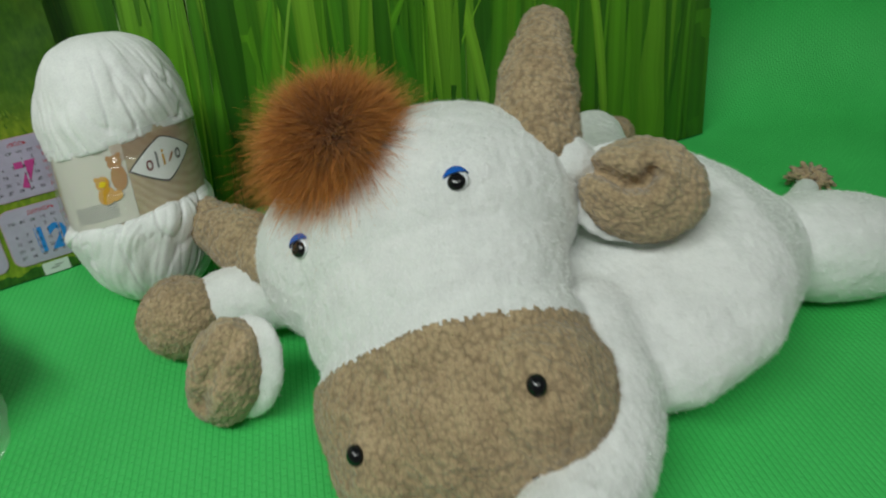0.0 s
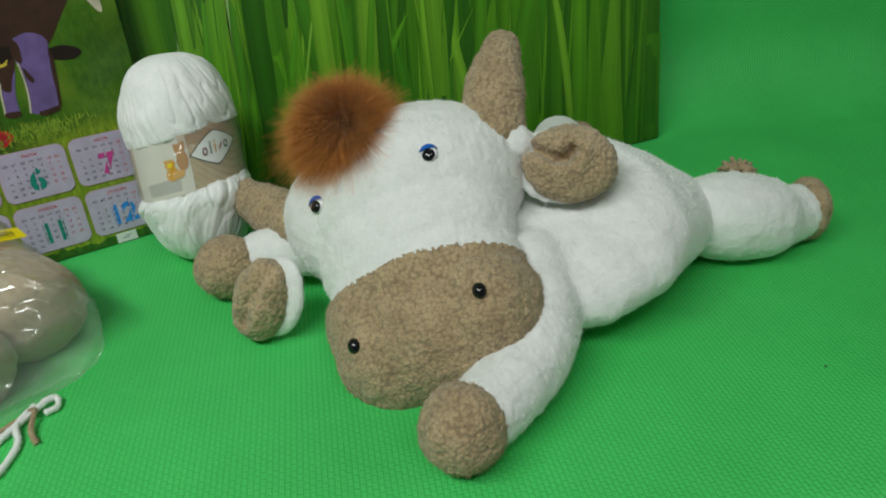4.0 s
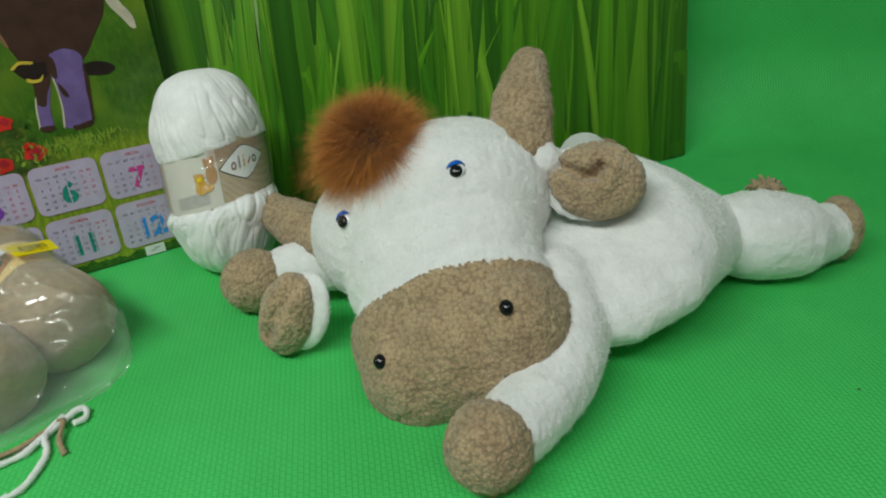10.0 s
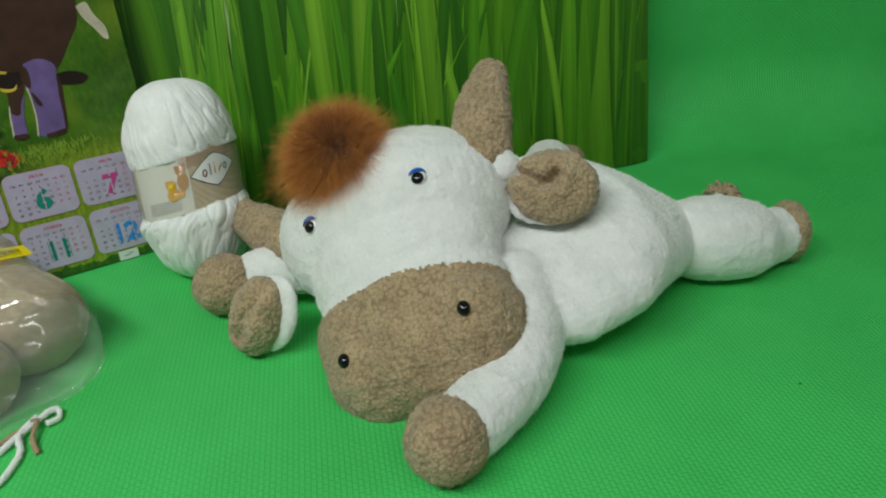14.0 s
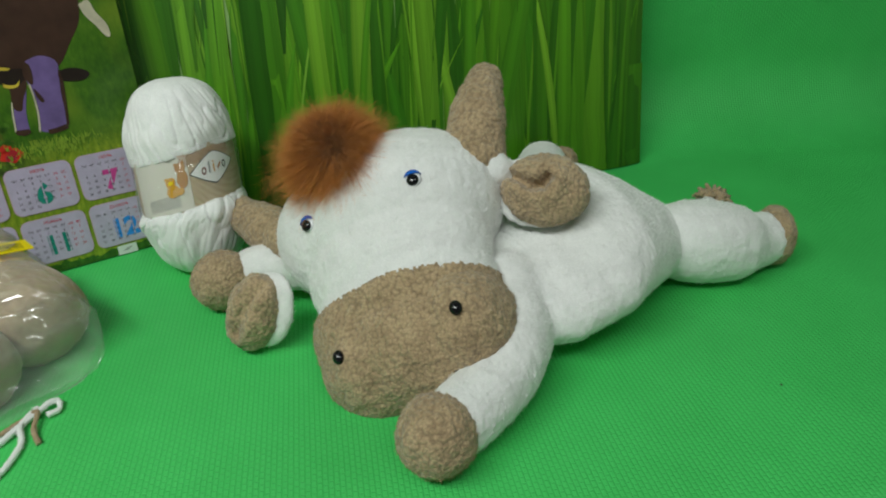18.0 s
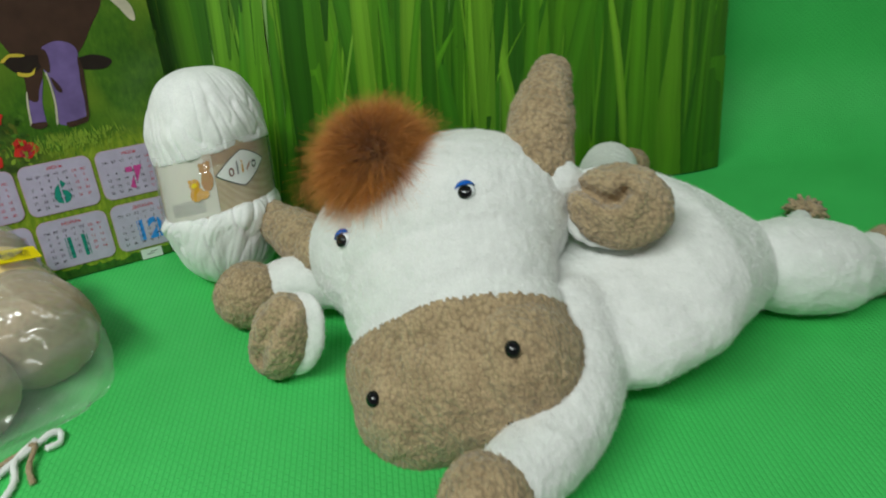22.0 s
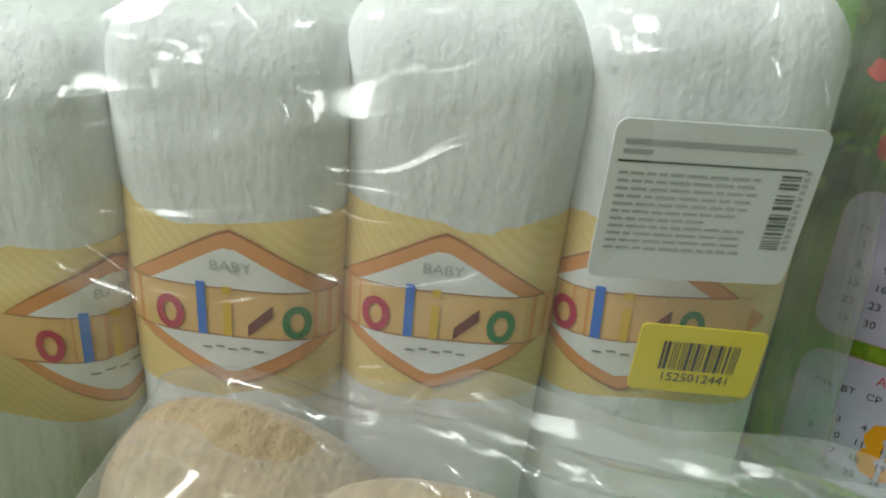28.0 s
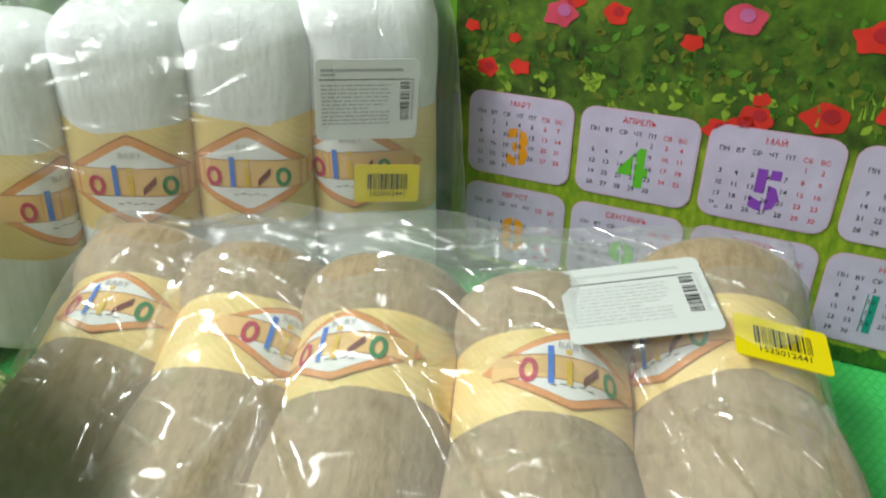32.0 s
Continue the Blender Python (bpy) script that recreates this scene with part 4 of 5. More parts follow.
MILKY_FILM = film_material("slightly_milky_plastic_film", 0.11, 1.0, 0.2, 0.2, 0.15, ((0.0, 0.0, 1.0), 5.0, 0.76, 0.84, 0.7))
TAG_PAPER = Nodes("white_tag_paper", (0.70, 0.71, 0.71), 0.4).mat
TAG_YELLOW = Nodes("yellow_sticker_paper", (0.86, 0.68, 0.0), 0.4).mat


def film_sleeve(origin, along, out, axis, centres, r, stations, parent, seed, creases=(), material=None, boxy=2.0):
    """A slack tube of film round a row of skeins. stations: distance on the axis, fullness, slip outwards, reach of the two ends."""
    lo, hi = min(centres), max(centres)

    def swell(s):
        top = max(max(0.0, r ** boxy - abs(s - c) ** boxy) ** (1 / boxy) for c in centres)
        return max(top, r * 0.80) if lo < s < hi else top

    bm = bmesh.new()
    n = 190
    rings = []
    for t, full, slip, reach in stations:
        ring = []
        a0, a1 = lo - r - reach, hi + r + reach
        for side in (1, -1):
            for i in range(n):
                k = i / n
                s = a0 + (a1 - a0) * k if side > 0 else a1 - (a1 - a0) * k
                core = lo - r + (hi - lo + 2 * r) * ((s - a0) / (a1 - a0))
                w = (swell(core) * 0.6 + 0.4 * (swell(core - 0.006) + swell(core + 0.006)) / 2) * full + 0.0022
                q = Vector((s * 26, t * 30 + seed, side * 3.0))
                w += 0.0028 * noise.noise(q) + 0.0016 * noise.noise(q * 2.7) + (0.006 * noise.noise(q * 0.6) if full < 0.5 else 0)
                tail = max(0.0, min(1.0, (s - hi - 0.008) / 0.02)) if material is None else 0.0
                w += tail * (0.004 * noise.noise(q * 3.1) + 0.005 * abs(noise.noise(q * 1.9)))
                if side > 0:
                    for s0, t0, s1, t1, up in creases:
                        d = Vector((s1 - s0, t1 - t0))
                        k = max(0.0, min(1.0, ((s - s0) * d.x + (t - t0) * d.y) / d.length_squared))
                        gap = math.hypot(s - s0 - d.x * k, t - t0 - d.y * k)
                        w += up * math.exp(-(gap / 0.0028) ** 2) * (0.4 + 0.6 * math.sin(math.pi * k))
                p = origin + along * s + axis * (t + (0.007 * noise.noise(Vector((s * 22, seed, side))) if full < 0.2 else 0)) + out * (side * max(0.0006, w) + slip)
                p.z = max(p.z, 0.0015)
                ring.append(bm.verts.new(p))
        rings.append(ring)
    m = len(rings[0])
    for a, b in zip(rings, rings[1:]):
        for i in range(m):
            bm.faces.new((a[i], a[(i + 1) % m], b[(i + 1) % m], b[i]))
    ob = part("film", bm, material or FILM, parent)
    ob.visible_shadow = False
    return ob


def fine_stations(keys, n):
    out = []
    for i in range(n):
        t = keys[0][0] + (keys[-1][0] - keys[0][0]) * i / (n - 1)
        for a, b in zip(keys, keys[1:]):
            if a[0] <= t <= b[0] + 1e-9:
                k = (t - a[0]) / (b[0] - a[0])
                k = k * k * (3 - 2 * k)
                out.append((t, *[p + (q - p) * k for p, q in zip(a[1:], b[1:])]))
                break
    return out


def plate(name, m, w, h, material, parent, label, corner=0.003):
    """A thin paper label with rounded corners, face up in its frame."""
    bm = bmesh.new()
    pts = []
    for cx, cy, a0 in ((w / 2 - corner, h / 2 - corner, 0), (-w / 2 + corner, h / 2 - corner, 90), (-w / 2 + corner, -h / 2 + corner, 180), (w / 2 - corner, -h / 2 + corner, 270)):
        for i in range(4):
            a = math.radians(a0 + 30 * i)
            pts.append((cx + corner * math.cos(a), cy + corner * math.sin(a)))
    f = bm.faces.new([bm.verts.new((x, y, 0)) for x, y in pts])
    r = bmesh.ops.extrude_face_region(bm, geom=[f])
    bmesh.ops.translate(bm, verts=[g for g in r["geom"] if isinstance(g, bmesh.types.BMVert)], vec=(0, 0, 0.0005))
    bmesh.ops.recalc_face_normals(bm, faces=bm.faces)
    ob = part(name, bm, material, parent, label, smooth=False)
    ob.matrix_world = m
    return ob


def flat(u, v, z=0.0007):
    return Vector((u, v, z))


def bars_on(parent, x0, x1, y0, y1, upright, seed, name="barcode"):
    rng = random.Random(seed)
    out, p = [], 0.0
    span = (x1 - x0) if upright else (y1 - y0)
    while p < span:
        w = rng.choice((0.0003, 0.0003, 0.0006, 0.0009))
        if p + w > span:
            break
        out.append((x0 + p, x0 + p + w, y0, y1, 1) if upright else (x0, x1, y0 + p, y0 + p + w, 1))
        p += w + rng.choice((0.0004, 0.0004, 0.0007))
    return printed(name, flat, out, INK["black"], parent)


def shop_tag(m, bag, ink="faint"):
    tag = plate("price_tag", m @ Matrix.Diagonal((0.86, 0.86, 1, 1)), 0.058, 0.042, TAG_PAPER, bag, "white printed shop tag")
    rng = random.Random(4)
    lines = [(-0.026, 0.020, 0.0150, 0.0163, 1), (-0.026, -0.018, 0.0128, 0.0138, 1)]
    y = 0.0075
    for i in range(11):
        x = -0.026
        end = 0.012 - 0.012 * (i == 6) - 0.004 * rng.random()
        while x < end:
            w = rng.uniform(0.002, 0.006)
            lines.append((x, min(x + w, end + 0.002), y, y + 0.0007, 1))
            x += w + 0.0008
        y -= 0.0020
    printed("small_print", flat, lines, INK[ink], tag)
    printed("rule", flat, [(-0.027, 0.025, 0.0106, 0.0111, 1)], INK["black"], tag)
    for a, b in ((0.0058, 0.0100), (0.0004, 0.0052), (-0.0052, -0.0004), (-0.0106, -0.0058)):
        bars_on(tag, 0.0185, 0.0240, a, b, False, int(a * 1e5))
    printed("digits", flat, [(0.0248, 0.0264, 0.0098 - k * 0.0017, 0.0108 - k * 0.0017, 1) for k in range(13)], INK[ink], tag)
    return tag


def price_sticker(m, bag, digits=True):
    st = plate("price_sticker", m, 0.032, 0.020, TAG_YELLOW, bag, "bright yellow price sticker", 0.0015)
    bars_on(st, -0.0095, 0.0105, -0.0030, 0.0055, True, 7)
    if digits:
        bm = bmesh.new()
        glyphs("1525012441", 0.0037, lambda u, v: flat(u + 0.0005, v - 0.0054), bm)
        part("lettering", bm, INK["black"], st, smooth=False)
    return st


WHITE_CREASES = [(-0.12, 0.150, 0.02, 0.160, 0.005), (0.0, 0.145, 0.13, 0.165, 0.005), (-0.10, 0.125, -0.03, 0.150, 0.004), (-0.06, 0.115, 0.0, 0.11, 0.003), (-0.14, 0.12, -0.09, 0.16, 0.005), (0.04, 0.17, 0.13, 0.185, 0.006)]
TAN_CREASES = [(-0.14, -0.056, 0.03, -0.052, 0.009), (0.022, 0.01, -0.05, -0.03, 0.005), (0.022, 0.01, 0.10, 0.02, 0.005), (0.022, 0.01, 0.06, 0.075, 0.005), (-0.03, 0.03, 0.0, 0.08, 0.006), (-0.03, 0.03, -0.05, 0.08, 0.006), (-0.10, -0.02, -0.11, 0.07, 0.005), (0.10, 0.0, 0.14, 0.08, 0.005), (0.05, 0.05, 0.12, 0.03, 0.004)]


def label_frame(at, along, face):
    z = Vector(face).normalized()
    x = Vector(along)
    x = (x - z * z.dot(x)).normalized()
    m = Matrix((x, z.cross(x), z)).transposed().to_4x4()
    m.translation = at
    return m


def white_bag():
    o = Vector((-0.568, 0.150, 0.0)) + PACK_N * 0.002
    bag = empty("plastic_bag", Matrix.Translation(o))
    centres = [(Vector((x, y, 0)) - o).dot(PACK_D) for x, y in WHITE_AT]
    keys = [(0.002, 0.8, 0.002, 0.003), (0.02, 1.02, 0.002, 0.005), (0.10, 1.03, -0.004, 0.005), (0.145, 0.98, -0.010, 0.006), (0.168, 0.86, -0.014, 0.004), (0.179, 0.16, -0.018, 0.004), (0.191, 0.04, -0.022, 0.002)]
    film = film_sleeve(o, PACK_D, PACK_N, Vector((0, 0, 1)), centres, 0.0354, fine_stations(keys, 90), bag, 2.0, WHITE_CREASES, MILKY_FILM, 3.2)
    film.matrix_parent_inverse = bag.matrix_world.inverted()
    shop_tag(label_frame((-0.5068, 0.2535, 0.127), (0.234, 0.955, -0.18), (0.972, -0.231, 0.035)) @ pose(0, 0, 0, 0, 0, 2.5) @ Matrix.Diagonal((0.94, 1.05, 1, 1)), bag, "soft")
    price_sticker(label_frame((-0.5070, 0.2580, 0.0816), (0.298, 0.943, -0.147), (0.954, -0.291, 0.066)), bag)
    return tagged(bag, "clear plastic bag round five white skeins", "plastic bag")


def tan_bag():
    up = TAN_F.cross(TAN_D).normalized()
    up = up if up.z > 0 else -up
    o = Vector(TAN_AT[2]) + TAN_F * 0.005
    bag = empty("plastic_bag", Matrix.Translation((o.x, o.y, 0)))
    centres = [(Vector(p) - o).dot(TAN_D) for p in TAN_AT]
    keys = [(-0.090, 0.05, 0.010, 0.004), (-0.078, 0.15, 0.008, 0.005), (-0.060, 0.86, 0.002, 0.005), (-0.03, 1.02, 0.002, 0.001), (0.03, 1.12, 0.002, -0.003), (0.074, 1.14, 0.0, -0.006), (0.091, 0.88, -0.004, -0.014), (0.100, 0.30, -0.010, -0.028), (0.107, 0.08, -0.014, -0.042)]
    film = film_sleeve(o, TAN_D, up, TAN_F, centres, 0.0355, fine_stations(keys, 110), bag, 9.0, TAN_CREASES)
    film.matrix_parent_inverse = bag.matrix_world.inverted()
    shop_tag(label_frame((-0.3686, 0.2999, 0.0875), (0.437, 0.896, 0.077), (0.03, -0.10, 0.99)) @ Matrix.Diagonal((1.07, 1.07, 1, 1)), bag, "pale")
    price_sticker(label_frame((-0.3278, 0.3290, 0.0845), (0.63, 0.754, -0.189), (0.157, 0.114, 0.981)), bag)
    return tagged(bag, "clear plastic bag round five tan skeins", "plastic bag")


white_bag()
tan_bag()

# ---------------------------------------------------------------- large yarn ball


def yarn_ball():
    up = (Vector((-0.226, 0.468, 0.185)) - Vector((-0.210, 0.432, 0))).normalized()
    q = Vector((0, 0, 1)).rotation_difference(up).to_matrix().to_4x4()
    m = Matrix.Translation((-0.2130, 0.4395, 0.0015)) @ q @ pose(0, 0, 0, 0, 0, -56)
    ob = empty("yarn_ball", m)
    prof_low = [(0.010, 0.001), (0.024, 0.003), (0.0365, 0.015), (0.0460, 0.033), (0.0520, 0.051), (0.0535, 0.061), (0.0500, 0.069), (0.0455, 0.072)]
    prof_top = [(0.0455, 0.121), (0.0490, 0.119), (0.0497, 0.127), (0.0490, 0.142), (0.0438, 0.161), (0.0328, 0.177), (0.0168, 0.185), (0.004, 0.1865)]
    def smooth_prof(prof, n):
        return [(p.x, p.y) for p in spline([(r, z, 0) for r, z in prof], n)]

    def wound(a, z):
        """Broad swaths of soft yarn laid over each other, with slanting folds and slack bulges."""
        sh = a + (7.0 if z > 0.1 else -8.0) * z
        q = Vector((math.cos(sh), math.sin(sh), 0))
        slack = noise.noise(Vector((math.cos(a) * 2.1, math.sin(a) * 2.1, z * 30 + 9)))
        swath = abs(noise.noise(q * 2.6 + Vector((0, 0, z * 20))))
        crease = math.exp(-(noise.noise(q * 2.8 + Vector((4, 0, z * 26))) / 0.05) ** 2)
        pleat = math.exp(-(noise.noise(q * 6 + Vector((0, 3, z * 34))) / 0.07) ** 2)
        fine = noise.noise(q * 16 + Vector((0, 7, z * 14)))
        return 0.08 * slack + 0.06 * swath - (0.032 if z > 0.1 else 0.042) * crease + 0.014 * fine - 0.017 * pleat - 0.035

    bm = bmesh.new()
    lathe(bm, smooth_prof(prof_low, 50) + smooth_prof(prof_top, 56), 260, None, wound)
    tube(bm, spline([(0.012, 0.010, 0.004), (0.026, 0.012, 0.003), (0.034, 0.004, 0.004), (0.040, -0.006, 0.010)], 10), 0.0022, 6)
    part("yarn", bm, VELVET, ob)
    bm = bmesh.new()
    rows = [[bm.verts.new((r * math.cos(a), r * math.sin(a), z)) for a in [2 * math.pi * i / 60 for i in range(60)]] for r, z in ((0.0466, 0.066), (0.0472, 0.080), (0.0474, 0.096), (0.0472, 0.112), (0.0466, 0.125))]
    for a, b in zip(rows, rows[1:]):
        for i in range(60):
            bm.faces.new((a[i], a[(i + 1) % 60], b[(i + 1) % 60], b[i]))
    band = part("paper_band", bm, BEAR_PAPER, ob, "cream and tan printed band under clear film")

    def place(out):
        return lambda u, v: Vector(((0.0475 + out) * math.cos(u / 0.0475), (0.0475 + out) * math.sin(u / 0.0475), 0.100 + v))

    p1, p2, p3 = place(0.0004), place(0.0007), place(0.0010)
    printed("pale_field", place(0.0002), [(-0.066, -0.009, -0.030, 0.022, 16)], INK["cream"], band, "pale cream field under clear film")
    for i in range(9):
        printed("stripe", p1, [(-0.016, 0.034, 0.0195 - i * 0.0013, 0.0199 - i * 0.0013, 10)], INK["brown"], band)
    for i in range(9):
        printed("stripe", p1, [(-0.052, -0.020, -0.014 - i * 0.0014, -0.0135 - i * 0.0014, 8)], INK["grey"], band)
    oval = lambda cu, cv, a, b: (cu - a, cu + a, lambda u: cv - b * math.sqrt(max(0, 1 - ((u - cu) / a) ** 2)), lambda u: cv + b * math.sqrt(max(0, 1 - ((u - cu) / a) ** 2)), 10)
    printed("picture_shape", p2, [oval(-0.0150, -0.001, 0.0050, 0.0085), oval(-0.0155, 0.0095, 0.0046, 0.0045), oval(-0.0188, 0.0130, 0.0017, 0.0017), oval(-0.0125, 0.0135, 0.0017, 0.0017)], INK["honey"], band, "plain brown rounded shape")
    printed("picture_shape", p3, [oval(-0.0250, -0.0095, 0.0058, 0.0060), oval(-0.0258, -0.001, 0.0046, 0.0046), oval(-0.0190, -0.0115, 0.0042, 0.0034), oval(-0.0292, 0.0025, 0.0016, 0.0016)], INK["gold"], band, "plain golden rounded shape")
    printed("picture_shape", place(0.0013), [oval(-0.0258, -0.0015, 0.0024, 0.0020)], INK["lemon"], band)
    dia = lambda w, h: (lambda u: h * max(0, 1 - (abs(u - 0.0150) / w) ** 1.3))
    for k, ink, pl in ((1.0, "black", p1), (0.93, "white", p2)):
        d = dia(0.0240 * k, 0.0160 * k)
        printed("diamond", pl, [(0.0150 - 0.0240 * k, 0.0150 + 0.0240 * k, (lambda u, d=d: -d(u)), d, 18)], INK[ink], band)
    emblem(lambda u, v: p3(u + 0.0150, v), 0.0200, band, 0.92, ("maroon", "grey", "gold", "brown", "black"))
    film = bmesh.new()
    rows = [[film.verts.new(((0.0492 + 0.0008 * math.sin(9 * a + z * 300)) * math.cos(a), (0.0492 + 0.0008 * math.sin(9 * a + z * 300)) * math.sin(a), z)) for a in [2 * math.pi * i / 72 for i in range(72)]] for z in (0.064, 0.078, 0.094, 0.110, 0.126)]
    for a, b in zip(rows, rows[1:]):
        for i in range(72):
            film.faces.new((a[i], a[(i + 1) % 72], b[(i + 1) % 72], b[i]))
    f = part("clear_film", film, FILM, band)
    f.visible_shadow = False
    # the waist of the ball runs aslant
    right = (m.to_3x3().inverted() @ Vector((1, 0, 0))).normalized()
    for ch in ob.children_recursive:
        for v in ch.data.vertices:
            v.co.z += 0.24 * v.co.dot(right) * math.exp(-((v.co.z - 0.096) / 0.042) ** 2)
    return tagged(ob, "large ball of thick white velvet yarn with a printed paper band", "yarn")


VELVET = chenille("white_velvet_yarn", (0.74, 0.75, 0.75), (0.90, 0.905, 0.90), 0.25, 0.45, soft=0.3)
yarn_ball()

# ---------------------------------------------------------------- calendar
CAL = Matrix(((0.8019, -0.1012, 0.5889, -0.4103), (0.5975, 0.1371, -0.7901, 0.4085), (-0.0009, 0.9854, 0.1704, 0.0895), (0, 0, 0, 1))) @ Matrix.Diagonal((1.019, 0.998, 1, 1))


def meadow():
    """The printed meadow: darker far grass, a leafy bed low down, lighter sunlit tufts."""
    m = Nodes("printed_meadow", (0.05, 0.2, 0.02), 0.3)
    v = m.coords()
    sep = m.node("ShaderNodeSeparateXYZ")
    m.link(v, sep.inputs[0])
    fine = m.noise(m.coords("Object", (1, 0.35, 1)), 260, 4, 0.65)
    slow = m.math("ADD", m.math("MULTIPLY", fine, 0.5), m.math("MULTIPLY", m.noise(m.coords("Object", (1, 2.2, 1)), 16, 3), 0.5))
    far = m.ramp(slow, (0.33, (0.026, 0.090, 0.007)), (0.52, (0.058, 0.155, 0.010)), (0.68, (0.115, 0.230, 0.020)))
    broad = m.noise(v, 11, 2)
    far = m.mix(m.ramp(broad, (0.48, (0, 0, 0)), (0.66, (0.75, 0.75, 0.75))), far, (0.17, 0.26, 0.02))
    sun = m.ramp(fine, (0.3, (0.10, 0.20, 0.012)), (0.7, (0.32, 0.40, 0.03)))
    leaves = m.ramp(m.math("ADD", m.math("MULTIPLY", m.noise(v, 130, 4, 0.65), 0.5), m.math("MULTIPLY", m.noise(v, 26, 2), 0.5)), (0.36, (0.018, 0.026, 0.008)), (0.46, (0.045, 0.085, 0.012)), (0.56, (0.080, 0.145, 0.016)), (0.68, (0.18, 0.25, 0.03)))
    wave = m.noise(v, 60, 4, 0.65)

    def fade(value, lo, hi):
        """1 below lo, 0 above hi."""
        return m.math("MINIMUM", 1.0, m.math("MAXIMUM", 0.0, m.math("DIVIDE", m.math("SUBTRACT", hi, value), hi - lo)))

    col = m.mix(fade(m.math("ADD", sep.outputs["Y"], m.math("MULTIPLY", wave, 0.05)), 0.046, 0.062), far, sun)
    side = m.math("ADD", sep.outputs["X"], m.math("MULTIPLY", sep.outputs["Y"], 0.8))
    bed_x = fade(m.math("ADD", side, m.math("MULTIPLY", wave, 0.05)), 0.095, 0.112)
    bed_y = fade(m.math("ADD", sep.outputs["Y"], m.math("MULTIPLY", wave, 0.05)), 0.085, 0.125)
    bed_l = m.math("SUBTRACT", 1.0, fade(m.math("ADD", sep.outputs["Y"], m.math("MULTIPLY", wave, 0.03)), 0.018, 0.030))
    bed = m.math("MULTIPLY", m.math("MULTIPLY", bed_x, bed_y), bed_l)
    col = m.mix(bed, col, leaves)
    foot = m.math("LESS_THAN", m.math("ADD", sep.outputs["Y"], m.math("MULTIPLY", wave, 0.02)), -0.072)
    m.colour(m.mix(foot, col, m.ramp(fine, (0.3, (0.01, 0.05, 0.006)), (0.8, (0.07, 0.2, 0.02)))))
    return m.mat


MEADOW = meadow()
LILAC = plain("lilac_card_print", (0.50, 0.43, 0.60), 0.32, spread=0.08, scale=70)
CARD_EDGE = Nodes("pink_card_edge_print", (0.62, 0.40, 0.55), 0.35).mat
PAINT = {n: plain("paint_" + n, c, 0.32, spread=0.2, scale=60) for n, c in dict(hide=(0.055, 0.026, 0.018), dark=(0.02, 0.012, 0.010), tan=(0.24, 0.12, 0.06), lilac=(0.16, 0.105, 0.29), cream=(0.55, 0.5, 0.38), red=(0.62, 0.03, 0.02), rose=(0.60, 0.06, 0.11), blush=(0.70, 0.22, 0.28), sunleaf=(0.24, 0.36, 0.035), straw=(0.6, 0.45, 0.05), crimson=(0.42, 0.02, 0.03), mauve=(0.50, 0.12, 0.30), olive=(0.12, 0.15, 0.018), lime=(0.085, 0.20, 0.02), moss=(0.04, 0.11, 0.012)).items()}


def shape(name, outline, z, material, parent, label="", n=40):
    """A flat printed shape with a smooth closed outline."""
    pts = [Vector((x, y, 0)) for x, y in outline]
    if name == "painted_shape":
        pts = [q + Vector((-0.0055, 0.0055, 0)) for q in pts]
    loop = spline(pts + [pts[0]], n)[:-1]
    bm = bmesh.new()
    f = bm.faces.new([bm.verts.new((p.x, p.y, z)) for p in loop])
    f.normal_update()
    if f.normal.z < 0:
        f.normal_flip()
    bmesh.ops.triangulate(bm, faces=[f])
    return part(name, bm, material, parent, label, smooth=False)


MONTHS = [("МАРТ", 3, 0, 31, "amber"), ("АПРЕЛЬ", 4, 3, 30, "leaf"), ("МАЙ", 5, 5, 31, "violet"), ("ИЮНЬ", 6, 1, 30, "teal"), ("ИЮЛЬ", 7, 3, 31, "pink"),
          ("АВГУСТ", 8, 6, 31, "amber"), ("СЕНТЯБРЬ", 9, 2, 30, "leaf"), ("ОКТЯБРЬ", 10, 4, 31, "violet"), ("НОЯБРЬ", 11, 0, 30, "teal"), ("ДЕКАБРЬ", 12, 2, 31, "sky")]


def stencil(bm, cuts, gap):
    """Cuts upright bridges through a numeral."""
    for x in cuts:
        for side in (-1, 1):
            bmesh.ops.bisect_plane(bm, geom=bm.verts[:] + bm.edges[:] + bm.faces[:], plane_co=(x + side * gap / 2, 0, 0), plane_no=(1, 0, 0))
        gone = [f for f in bm.faces if abs(f.calc_center_median().x - x) < gap / 2]
        bmesh.ops.delete(bm, geom=gone, context="FACES")


